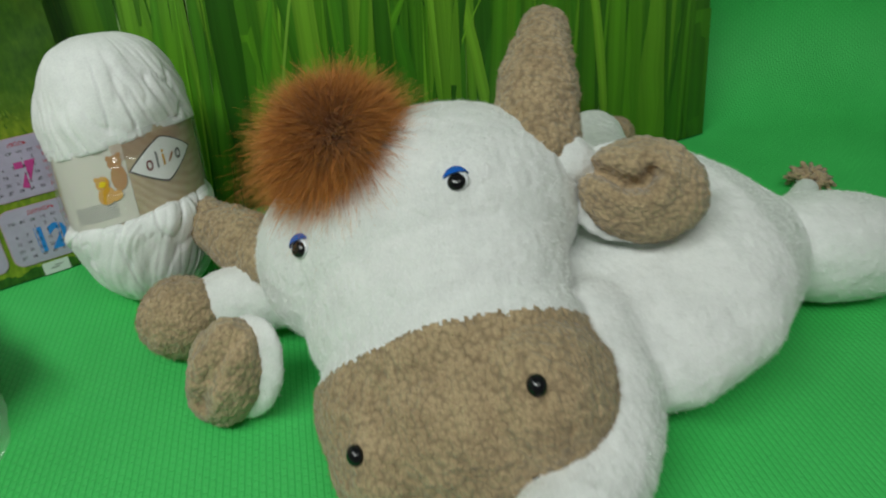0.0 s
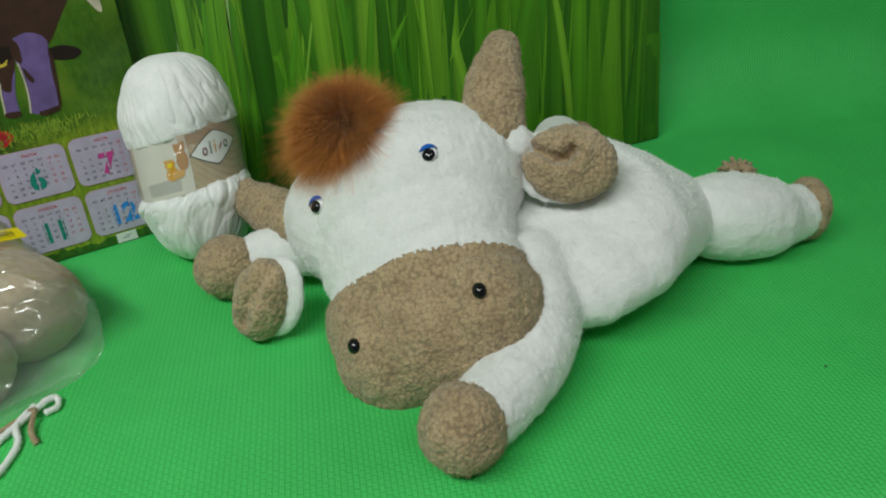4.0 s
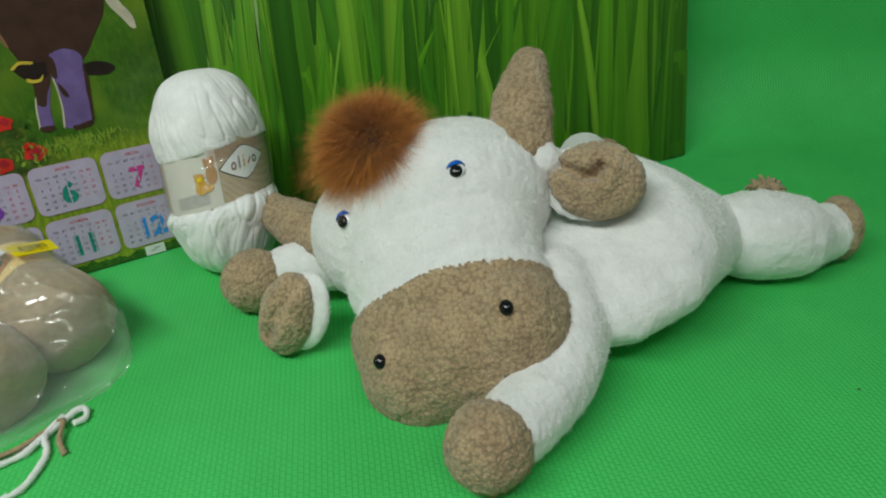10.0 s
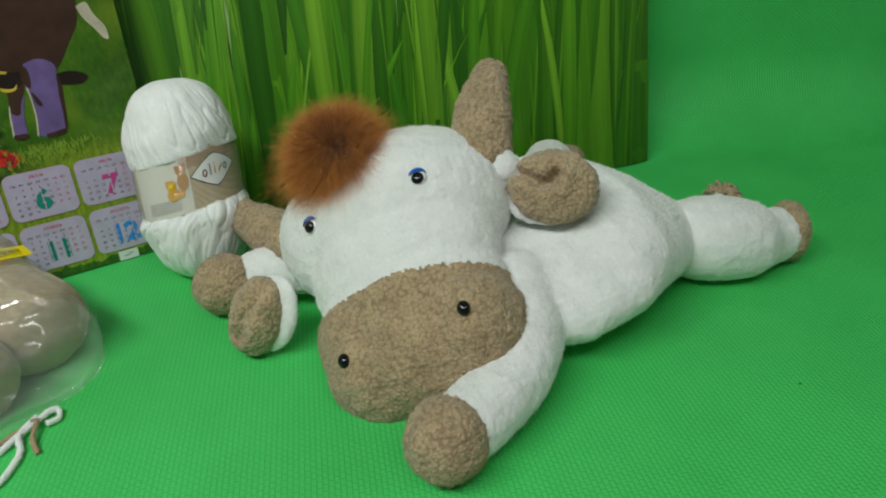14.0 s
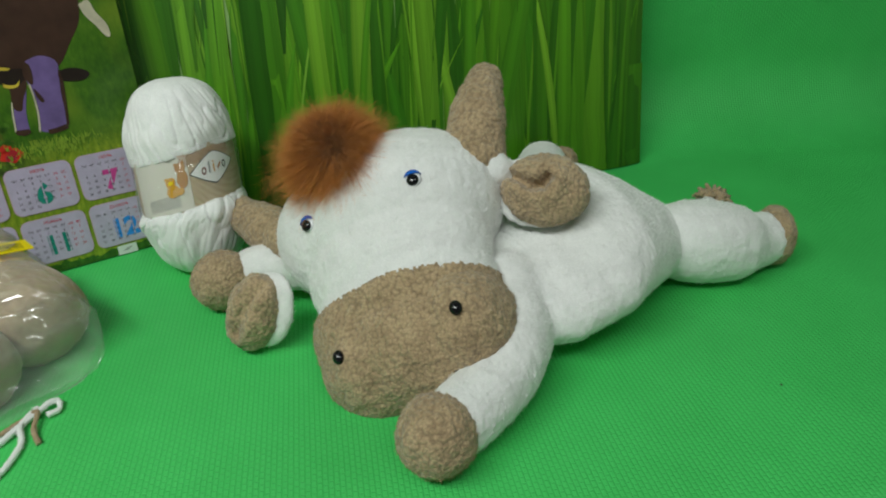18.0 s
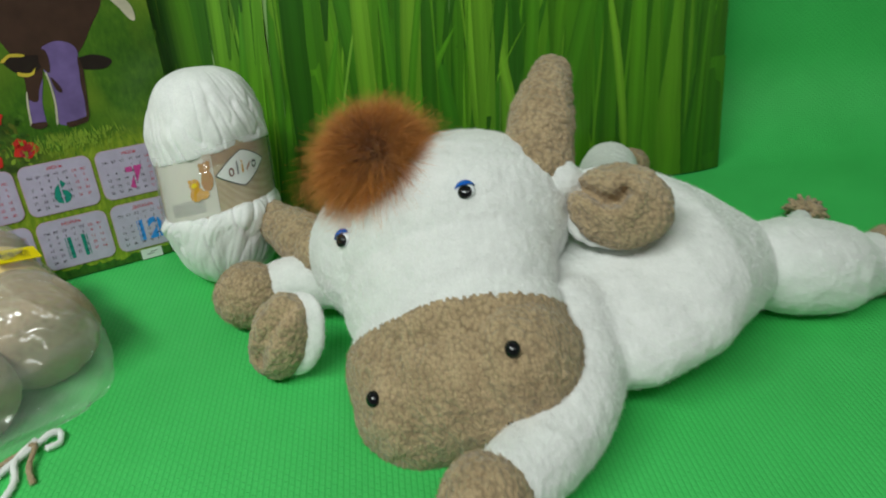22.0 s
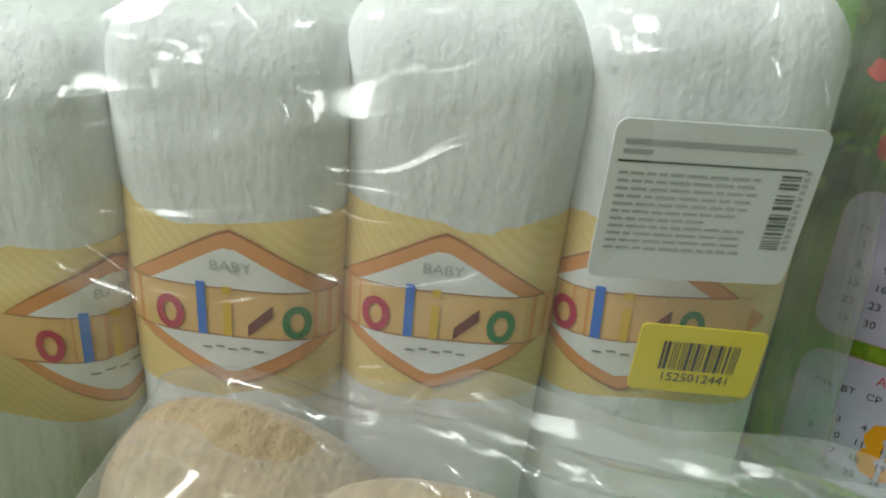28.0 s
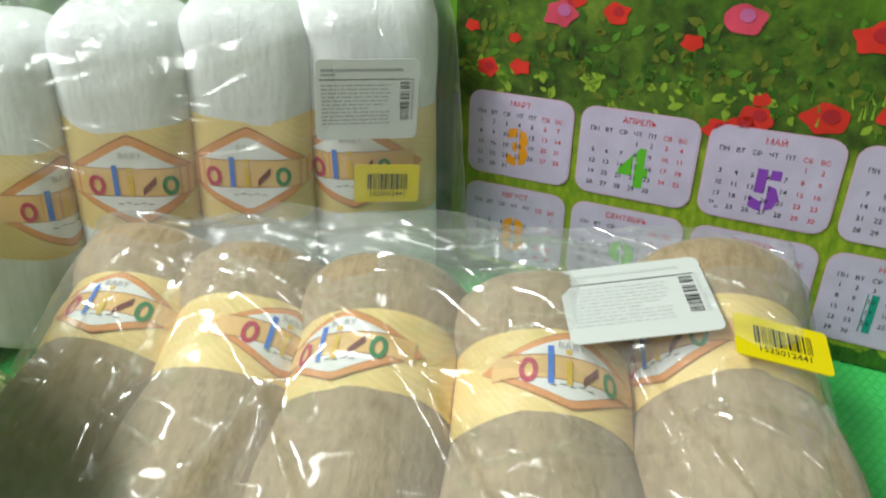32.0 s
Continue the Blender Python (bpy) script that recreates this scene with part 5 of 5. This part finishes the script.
def calendar():
    bm = bmesh.new()
    box(bm, (0.325, 0.486, 0.001), (0.0050, 0.1535, -0.0005))
    cal = part("wall_calendar", bm, MEADOW, smooth=False)
    cal.matrix_world = CAL
    # the grazing beasts of the picture, as plain painted shapes
    shape("painted_shape", [(0.037, 0.30), (0.036, 0.22), (0.039, 0.17), (0.0432, 0.148), (0.0548, 0.120), (0.064, 0.100), (0.078, 0.092), (0.098, 0.092), (0.112, 0.100), (0.125, 0.118), (0.138, 0.138), (0.142, 0.17), (0.142, 0.24), (0.138, 0.30), (0.09, 0.33)], 0.0003, PAINT["hide"], cal, "dark brown painted shape", 60)
    shape("painted_shape", [(0.0847, 0.107), (0.097, 0.110), (0.1089, 0.103), (0.108, 0.085), (0.1064, 0.070), (0.104, 0.055), (0.101, 0.0415), (0.090, 0.040), (0.0797, 0.0443), (0.083, 0.060), (0.0836, 0.0757), (0.081, 0.090)], 0.0006, PAINT["lilac"], cal, "lilac painted shape")
    shape("painted_shape", [(0.064, 0.096), (0.0665, 0.080), (0.063, 0.062), (0.0605, 0.0464), (0.066, 0.043), (0.0712, 0.0434), (0.073, 0.062), (0.079, 0.084), (0.078, 0.098)], 0.0005, PAINT["lilac"], cal, "lilac painted shape")
    shape("painted_shape", [(0.063, 0.098), (0.0655, 0.084), (0.064, 0.068), (0.070, 0.064), (0.074, 0.074), (0.080, 0.086), (0.079, 0.098)], 0.0006, PAINT["hide"], cal, "dark brown painted shape")
    shape("painted_shape", [(0.0814, 0.086), (0.0826, 0.086), (0.0834, 0.0757), (0.0830, 0.060), (0.0803, 0.0443), (0.0788, 0.0440), (0.0815, 0.060), (0.0820, 0.0757)], 0.0008, PAINT["cream"], cal, "cream painted rim")
    shape("painted_shape", [(0.0595, 0.0452), (0.0610, 0.0455), (0.0628, 0.062), (0.0645, 0.072), (0.0636, 0.072), (0.0614, 0.062)], 0.0008, PAINT["cream"], cal, "cream painted rim")
    shape("painted_shape", [(0.0815, 0.105), (0.0860, 0.104), (0.0868, 0.095), (0.0850, 0.086), (0.0820, 0.088), (0.0795, 0.095)], 0.0010, PAINT["hide"], cal, "dark brown painted shape")
    shape("painted_shape", [(0.0842, 0.082), (0.0862, 0.080), (0.0895, 0.073), (0.0900, 0.069), (0.0875, 0.069), (0.0850, 0.074)], 0.0010, PAINT["hide"], cal, "dark brown painted shape")
    shape("painted_shape", [(0.1085, 0.097), (0.1102, 0.086), (0.1085, 0.070), (0.1065, 0.055), (0.1048, 0.045), (0.1030, 0.045), (0.1045, 0.058), (0.1052, 0.072), (0.1072, 0.086)], 0.0008, PAINT["hide"], cal, "dark brown painted shape")
    shape("painted_shape", [(0.086, 0.0430), (0.094, 0.0435), (0.102, 0.0450), (0.103, 0.0412), (0.094, 0.0390), (0.087, 0.0390)], 0.0008, PAINT["hide"], cal, "dark brown painted shape")
    shape("painted_shape", [(0.0605, 0.0472), (0.071, 0.0465), (0.0715, 0.0430), (0.066, 0.0415), (0.060, 0.0440)], 0.0009, PAINT["hide"], cal, "dark brown painted shape")
    # short sunlit grass under the beast's head
    rng = random.Random(61)
    for paint, count in (("lime", 120), ("sunleaf", 260)):
        bm = bmesh.new()
        for i in range(count):
            x, y, h = rng.gauss(0.080, 0.020), 0.037 - abs(rng.gauss(0, 0.008)), rng.uniform(0.003, 0.008)
            tip = rng.uniform(-0.002, 0.002)
            bm.faces.new([bm.verts.new(p) for p in ((x - 0.0006, y, 0.0006 + 0.000001 * i), (x + 0.0006, y, 0.0006 + 0.000001 * i), (x + tip, y + h, 0.0006 + 0.000001 * i))])
        part("painted_grass", bm, PAINT[paint], cal, "short sunlit painted grass", smooth=False)
    shape("painted_shape", [(0.0536, 0.0989), (0.060, 0.103), (0.070, 0.102), (0.0815, 0.100), (0.080, 0.091), (0.070, 0.087), (0.060, 0.090)], 0.0007, PAINT["dark"], cal, "dark painted shape")
    shape("painted_shape", [(0.108, 0.094), (0.118, 0.0955), (0.128, 0.093), (0.134, 0.088), (0.128, 0.083), (0.118, 0.083), (0.108, 0.086)], 0.0007, PAINT["dark"], cal, "dark painted shape")
    shape("painted_shape", [(0.052, 0.099), (0.060, 0.1045), (0.070, 0.103), (0.069, 0.101), (0.060, 0.102), (0.055, 0.0985)], 0.0009, PAINT["straw"], cal, "yellow painted rim")
    shape("painted_shape", [(0.062, 0.090), (0.067, 0.088), (0.072, 0.088), (0.0755, 0.091), (0.073, 0.086), (0.067, 0.085), (0.062, 0.087)], 0.0009, PAINT["straw"], cal, "yellow painted rim")
    shape("painted_shape", [(0.036, 0.25), (0.038, 0.17), (0.0425, 0.148), (0.054, 0.119), (0.056, 0.121), (0.048, 0.149), (0.045, 0.17), (0.044, 0.25)], 0.0005, PAINT["tan"], cal, "tan painted rim")
    shape("painted_shape", [(-0.060, 0.27), (-0.0471, 0.1704), (-0.0369, 0.1422), (-0.028, 0.115), (-0.0267, 0.091), (-0.0186, 0.0888), (-0.0167, 0.109), (-0.008, 0.128), (0.0028, 0.1393), (0.0118, 0.160), (0.016, 0.20), (0.010, 0.27)], 0.0003, PAINT["tan"], cal, "tan painted shape")
    shape("painted_shape", [(-0.054, 0.26), (-0.0471, 0.175), (-0.036, 0.160), (-0.020, 0.154), (-0.008, 0.132), (0.0028, 0.142), (0.0118, 0.165), (0.014, 0.20), (0.008, 0.26)], 0.0005, PAINT["dark"], cal, "dark brown painted shape")
    shape("painted_shape", [(0.000, 0.170), (0.006, 0.164), (0.016, 0.162), (0.0255, 0.1665), (0.024, 0.178), (0.012, 0.184), (0.002, 0.180)], 0.0007, PAINT["tan"], cal, "pale tan painted shape")
    shape("painted_shape", [(-0.0267, 0.098), (-0.022, 0.101), (-0.0175, 0.098), (-0.018, 0.087), (-0.0268, 0.088)], 0.0007, PAINT["dark"], cal, "dark painted shape")
    for x, y, lean in ((-0.128, 0.124, 0.004), (-0.104, 0.109, 0.008)):
        shape("painted_shape", [(x - 0.016 * lean / 0.004, 0.20), (x - 0.004 - lean * 0.5, y + 0.03), (x - 0.003, y), (x + 0.006, y), (x + 0.004, y + 0.03), (x - 0.008, 0.20)], 0.0003, PAINT["tan"], cal, "tan painted stroke", 24)
    for pts in ([(0.140, 0.150), (0.149, 0.153), (0.153, 0.142), (0.160, 0.130), (0.1605, 0.119), (0.156, 0.120), (0.150, 0.130), (0.143, 0.140)],):
        shape("painted_shape", pts, 0.0007, PAINT["cream"], cal, "cream painted tassel")
    # flowers of the bed
    rng = random.Random(8)
    spots = [(-0.1306, 0.0827, 9, "rose"), (-0.1027, 0.060, 11, "rose"), (-0.096, 0.067, 6, "red"), (-0.0768, 0.062, 8, "red"), (-0.0225, 0.0645, 11, "rose"), (0.0285, 0.0612, 11, "red"), (0.0458, 0.0315, 12, "red"),
             (0.042, 0.038, 7, "red"), (0.018, 0.0258, 12, "red"), (-0.0094, 0.0225, 10, "red"), (-0.015, 0.0172, 9, "red"), (-0.139, 0.0303, 8, "red"), (-0.122, 0.0324, 7, "red"), (-0.0245, 0.0150, 8, "red"),
             (-0.0095, 0.0958, 8, "red"), (-0.005, 0.099, 5, "red"), (-0.0416, 0.0524, 6, "red"), (-0.148, 0.0505, 5, "red"), (-0.1253, 0.0464, 4, "red"), (0.0445, 0.029, 6, "rose"), (-0.0085, 0.031, 5, "red")]
    for x, y, mm, ink in spots:
        r = mm * 0.00078
        pts = []
        turn = rng.uniform(0, 6.3)
        for i in range(10):
            a = turn + 2 * math.pi * i / 10
            k = r * rng.uniform(0.8, 1.05) * (1.05 if i % 2 else 0.86)
            pts.append((x + k * math.cos(a) * 1.1, y + k * math.sin(a) * 0.85))
        fl = shape("flower", pts, 0.0006, PAINT[ink], cal, "red printed flower", 44)
        if mm > 7:
            shape("petal", [(x + r * 0.4 * math.cos(a) + r * 0.15, y + r * 0.35 * math.sin(a) + r * 0.2) for a in (0, 1.1, 2.2, 3.4, 4.7, 5.6)], 0.0009, PAINT["crimson" if ink == "red" else "mauve"], fl, n=16)
    for i in range(330):
        x, y = rng.uniform(-0.16, 0.05), rng.triangular(0.014, 0.075, 0.03)
        r = rng.uniform(0.0015, 0.004)
        a = rng.uniform(0, 3.1)
        c, s = math.cos(a), math.sin(a)
        shape("leaf", [(x + c * p * r - s * q * r, y + s * p * r + c * q * r) for p, q in ((-1, 0), (-0.2, 0.55), (1, 0), (-0.2, -0.55))], 0.0004, PAINT["sunleaf" if y < 0.034 and rng.random() < 0.5 else rng.choice(("moss", "olive", "moss", "lime", "olive"))], cal, n=9)
    # month cards
    for i, (title, number, first, days, ink) in enumerate(MONTHS):
        u0, v0 = -0.1475 + 0.0604 * (i % 5), 0.0175 - 0.0510 * (i // 5)
        w, h, c = 0.0556, 0.0440, 0.0065
        card = None
        for grow, z, mat, nm in ((0.0007, 0.0009, CARD_EDGE, "month_card"), (0.0, 0.0011, LILAC, "card_face")):
            bm = bmesh.new()
            pts = []
            for cx, cy, a0 in ((u0 + w - c, v0 - c, 0), (u0 + c, v0 - c, 90), (u0 + c, v0 - h + c, 180), (u0 + w - c, v0 - h + c, 270)):
                pts += [(cx + (c + grow) * math.cos(math.radians(a0 + 22.5 * k)), cy + (c + grow) * math.sin(math.radians(a0 + 22.5 * k)), z) for k in range(5)]
            f = bm.faces.new([bm.verts.new(p) for p in pts])
            ob = part(nm, bm, mat, card or cal, "lilac printed month card" if card is None else "", smooth=False)
            card = card or ob
        put = lambda du, dv, z=0.0013: (lambda u, v: Vector((u0 + w / 2 + du + u, v0 - h / 2 + dv + v, z)))
        bm = bmesh.new()
        glyphs(title, 0.0040, put(0, h / 2 - 0.0045), bm)
        part("month_title", bm, INK["red"], card, smooth=False)
        plain_ink, red_ink = bmesh.new(), bmesh.new()
        xs = [(-3 + k) * 0.0070 for k in range(7)]
        for k, day in enumerate(("ПН", "ВТ", "СР", "ЧТ", "ПТ", "СБ", "ВС")):
            glyphs(day, 0.0031, put(xs[k], 0.0115), red_ink if k > 4 else plain_ink)
        for d in range(days):
            k, row = (first + d) % 7, (first + d) // 7
            size, dy, dx = 0.0034, 0.0, 0.0
            if first + days > 35 and row >= 4 and (row == 5 or (first + d + 7) // 7 < 6 and first + d + 7 < first + days):
                size, dx = 0.0023, (-0.0012 if row == 4 else 0.0012)
                dy = 0.0011 if row == 4 else -0.0011
                row = 4
            glyphs(str(d + 1), size, put(xs[k] + dx, 0.0066 - 0.0058 * row + dy), red_ink if k > 4 else plain_ink)
        part("day_grid", plain_ink, INK["black"], card, smooth=False)
        part("holiday_grid", red_ink, INK["red"], card, smooth=False)
        for s, z, mat in ((0.0262, 0.00125, INK[ink]),):
            bm = bmesh.new()
            glyphs(str(number), s, put(0.0, -0.0066, z), bm, 0.045)
            stencil(bm, [u0 + w / 2 + d * s for d in ((0.0,) if number < 10 else (-0.30, 0.30))], s * 0.05)
            part("month_number", bm, mat, card, smooth=False)
    bm = bmesh.new()
    box(bm, (0.0185, 0.0095, 0.0003), (0.119, -0.0850, 0.0006))
    st = part("paper_sticker", bm, TAG_PAPER, cal, "small white paper sticker", smooth=False)
    printed("small_print", lambda u, v: Vector((0.119 + u, -0.0850 + v, 0.0009)), [(-0.004, 0.002, -0.001, 0.0, 1), (-0.001, 0.005, 0.001, 0.0018, 1)], INK["grey"], st)
    return tagged(cal, "glossy wall calendar with painted meadow and twelve month cards", "calendar")


calendar()

# ---------------------------------------------------------------- yarn ends on the mat


def yarn_ends():
    ob = empty("yarn_ends", Matrix.Translation((-0.27, 0.2, 0)))
    back = Vector((-0.27, 0.2, 0))
    rng = random.Random(2)

    def cord(pts, r, mat, label):
        bm = bmesh.new()
        line = spline([Vector(p) - back for p in pts], 26)
        tube(bm, line, [r * rng.uniform(0.85, 1.15) for _ in line], 8)
        vs, fs = pile(bm, 700, 0.0016, rng)
        c = part("yarn_end", bm, mat, ob, label)
        mesh_part("fuzz", vs, fs, WHITE_PILE if mat == VELVET else BROWN_PILE, c, kind="stuff")

    cord([(-0.30, 0.178, 0.003), (-0.284, 0.191, 0.003), (-0.278, 0.206, 0.004), (-0.271, 0.222, 0.005), (-0.267, 0.233, 0.005), (-0.262, 0.236, 0.004), (-0.258, 0.228, 0.003), (-0.263, 0.221, 0.004)], 0.0022, VELVET, "white velvet yarn end")
    cord([(-0.272, 0.226, 0.006), (-0.276, 0.208, 0.005), (-0.268, 0.194, 0.003), (-0.266, 0.176, 0.003), (-0.269, 0.160, 0.003), (-0.285, 0.148, 0.003)], 0.0021, VELVET, "white velvet yarn end")
    cord([(-0.31, 0.182, 0.003), (-0.290, 0.196, 0.0035), (-0.279, 0.213, 0.004), (-0.270, 0.221, 0.007), (-0.265, 0.205, 0.004), (-0.256, 0.194, 0.002)], 0.0019, TAN_YARN, "tan yarn end")
    return tagged(ob, "white and tan yarn ends knotted on the mat", "yarn")


yarn_ends()

# ---------------------------------------------------------------- basket and bowl at the mat's side
BASKET_GREEN = Nodes("olive_green_plastic", (0.78, 0.84, 0.46), 0.35).mat
LINING_WHITE = plain("white_backing", (0.86, 0.86, 0.84), 0.8)
BOWL_WHITE = plain("white_glossy_plastic", (0.50, 0.51, 0.49), 0.2, spread=0.04, scale=8)


def rounded(half, corner, z, n=7):
    out = []
    for cx, cy, a0 in ((half - corner, half - corner, 0), (-half + corner, half - corner, 90), (-half + corner, -half + corner, 180), (half - corner, -half + corner, 270)):
        out += [Vector((cx + corner * math.cos(math.radians(a0 + 90 * i / (n - 1))), cy + corner * math.sin(math.radians(a0 + 90 * i / (n - 1))), z)) for i in range(n)]
    return out


def loft(bm, loops, cap=True):
    rings = [[bm.verts.new(p) for p in lp] for lp in loops]
    n = len(rings[0])
    for a, b in zip(rings, rings[1:]):
        for i in range(n):
            bm.faces.new((a[i], a[(i + 1) % n], b[(i + 1) % n], b[i]))
    if cap:
        bm.faces.new(rings[0][::-1])
        bm.faces.new(rings[-1])


def bowl():
    bm = bmesh.new()
    loft(bm, [rounded(*k) for k in ((0.040, 0.026, 0.0), (0.047, 0.030, 0.003), (0.072, 0.042, 0.024), (0.092, 0.051, 0.046), (0.098, 0.054, 0.0465), (0.100, 0.055, 0.0495), (0.097, 0.054, 0.0525), (0.092, 0.052, 0.0505), (0.078, 0.045, 0.022), (0.060, 0.036, 0.006), (0.045, 0.028, 0.0045))])
    ob = part("bowl", bm, BOWL_WHITE)
    ob.matrix_world = pose(-0.447, -0.030, 0.106, 0, 0, 0) @ Matrix.Rotation(math.radians(16), 4, Vector((-0.6, 0.8, 0))) @ pose(0, 0, 0, 0, 0, 24)
    return tagged(ob, "glossy white plastic bowl tipped on a green basket", "bowl")


def basket():
    m = pose(-0.478, -0.056, 0.0, 0, 0, 30)
    ob = empty("storage_basket", m)
    # upturned: four sloping walls with groups of slots, a foot rim and a closed top
    half = lambda z: 0.140 - 0.054 * z / 0.085
    for k in range(4):
        turn = Matrix.Rotation(math.radians(90 * k), 4, "Z")
        bm = bmesh.new()
        xs, zs = [-1.0], [0.002]
        for g in range(5):
            for c in range(4):
                a = -0.93 + g * 0.385 + c * 0.085
                xs += [a, a + 0.058]
        xs.append(1.0)
        for r in range(7):
            a = 0.010 + r * 0.0102
            zs += [a, a + 0.0070]
        zs.append(0.085)
        grid = [[bm.verts.new(turn @ Vector((x * half(z), half(z), z))) for x in xs] for z in zs]
        for i in range(len(zs) - 1):
            for j in range(len(xs) - 1):
                if i % 2 == 1 and j % 2 == 1:
                    continue
                bm.faces.new((grid[i][j], grid[i][j + 1], grid[i + 1][j + 1], grid[i + 1][j]))
        bm.normal_update()
        w = part("basket_wall", bm, BASKET_GREEN, ob, smooth=False)
        s = w.modifiers.new("thick", "SOLIDIFY")
        s.thickness, s.offset = 0.002, 0
    bm = bmesh.new()
    loft(bm, [rounded(0.086, 0.004, 0.083), rounded(0.086, 0.004, 0.0865)])
    part("basket_top", bm, BASKET_GREEN, ob)
    # white sheet added just inside the walls, stands in for light through the slots
    bm = bmesh.new()
    loft(bm, [rounded(0.1372, 0.004, 0.003), rounded(0.0874, 0.004, 0.081)])
    part("white_lining", bm, LINING_WHITE, ob, "white sheet added behind the slots")
    return tagged(ob, "olive green slotted plastic basket turned upside down", "basket")


basket()
bowl()

# ---------------------------------------------------------------- lint on the mat
bm = bmesh.new()
ball(bm, (0, 0, 0.0006), (0.0011, 0.0008, 0.0006), seg=8)
lint = part("lint", bm, THREAD)
lint.matrix_world = pose(0.292, 0.268, 0.0)
tagged(lint, "tiny dark speck of lint on the green mat", "lint")
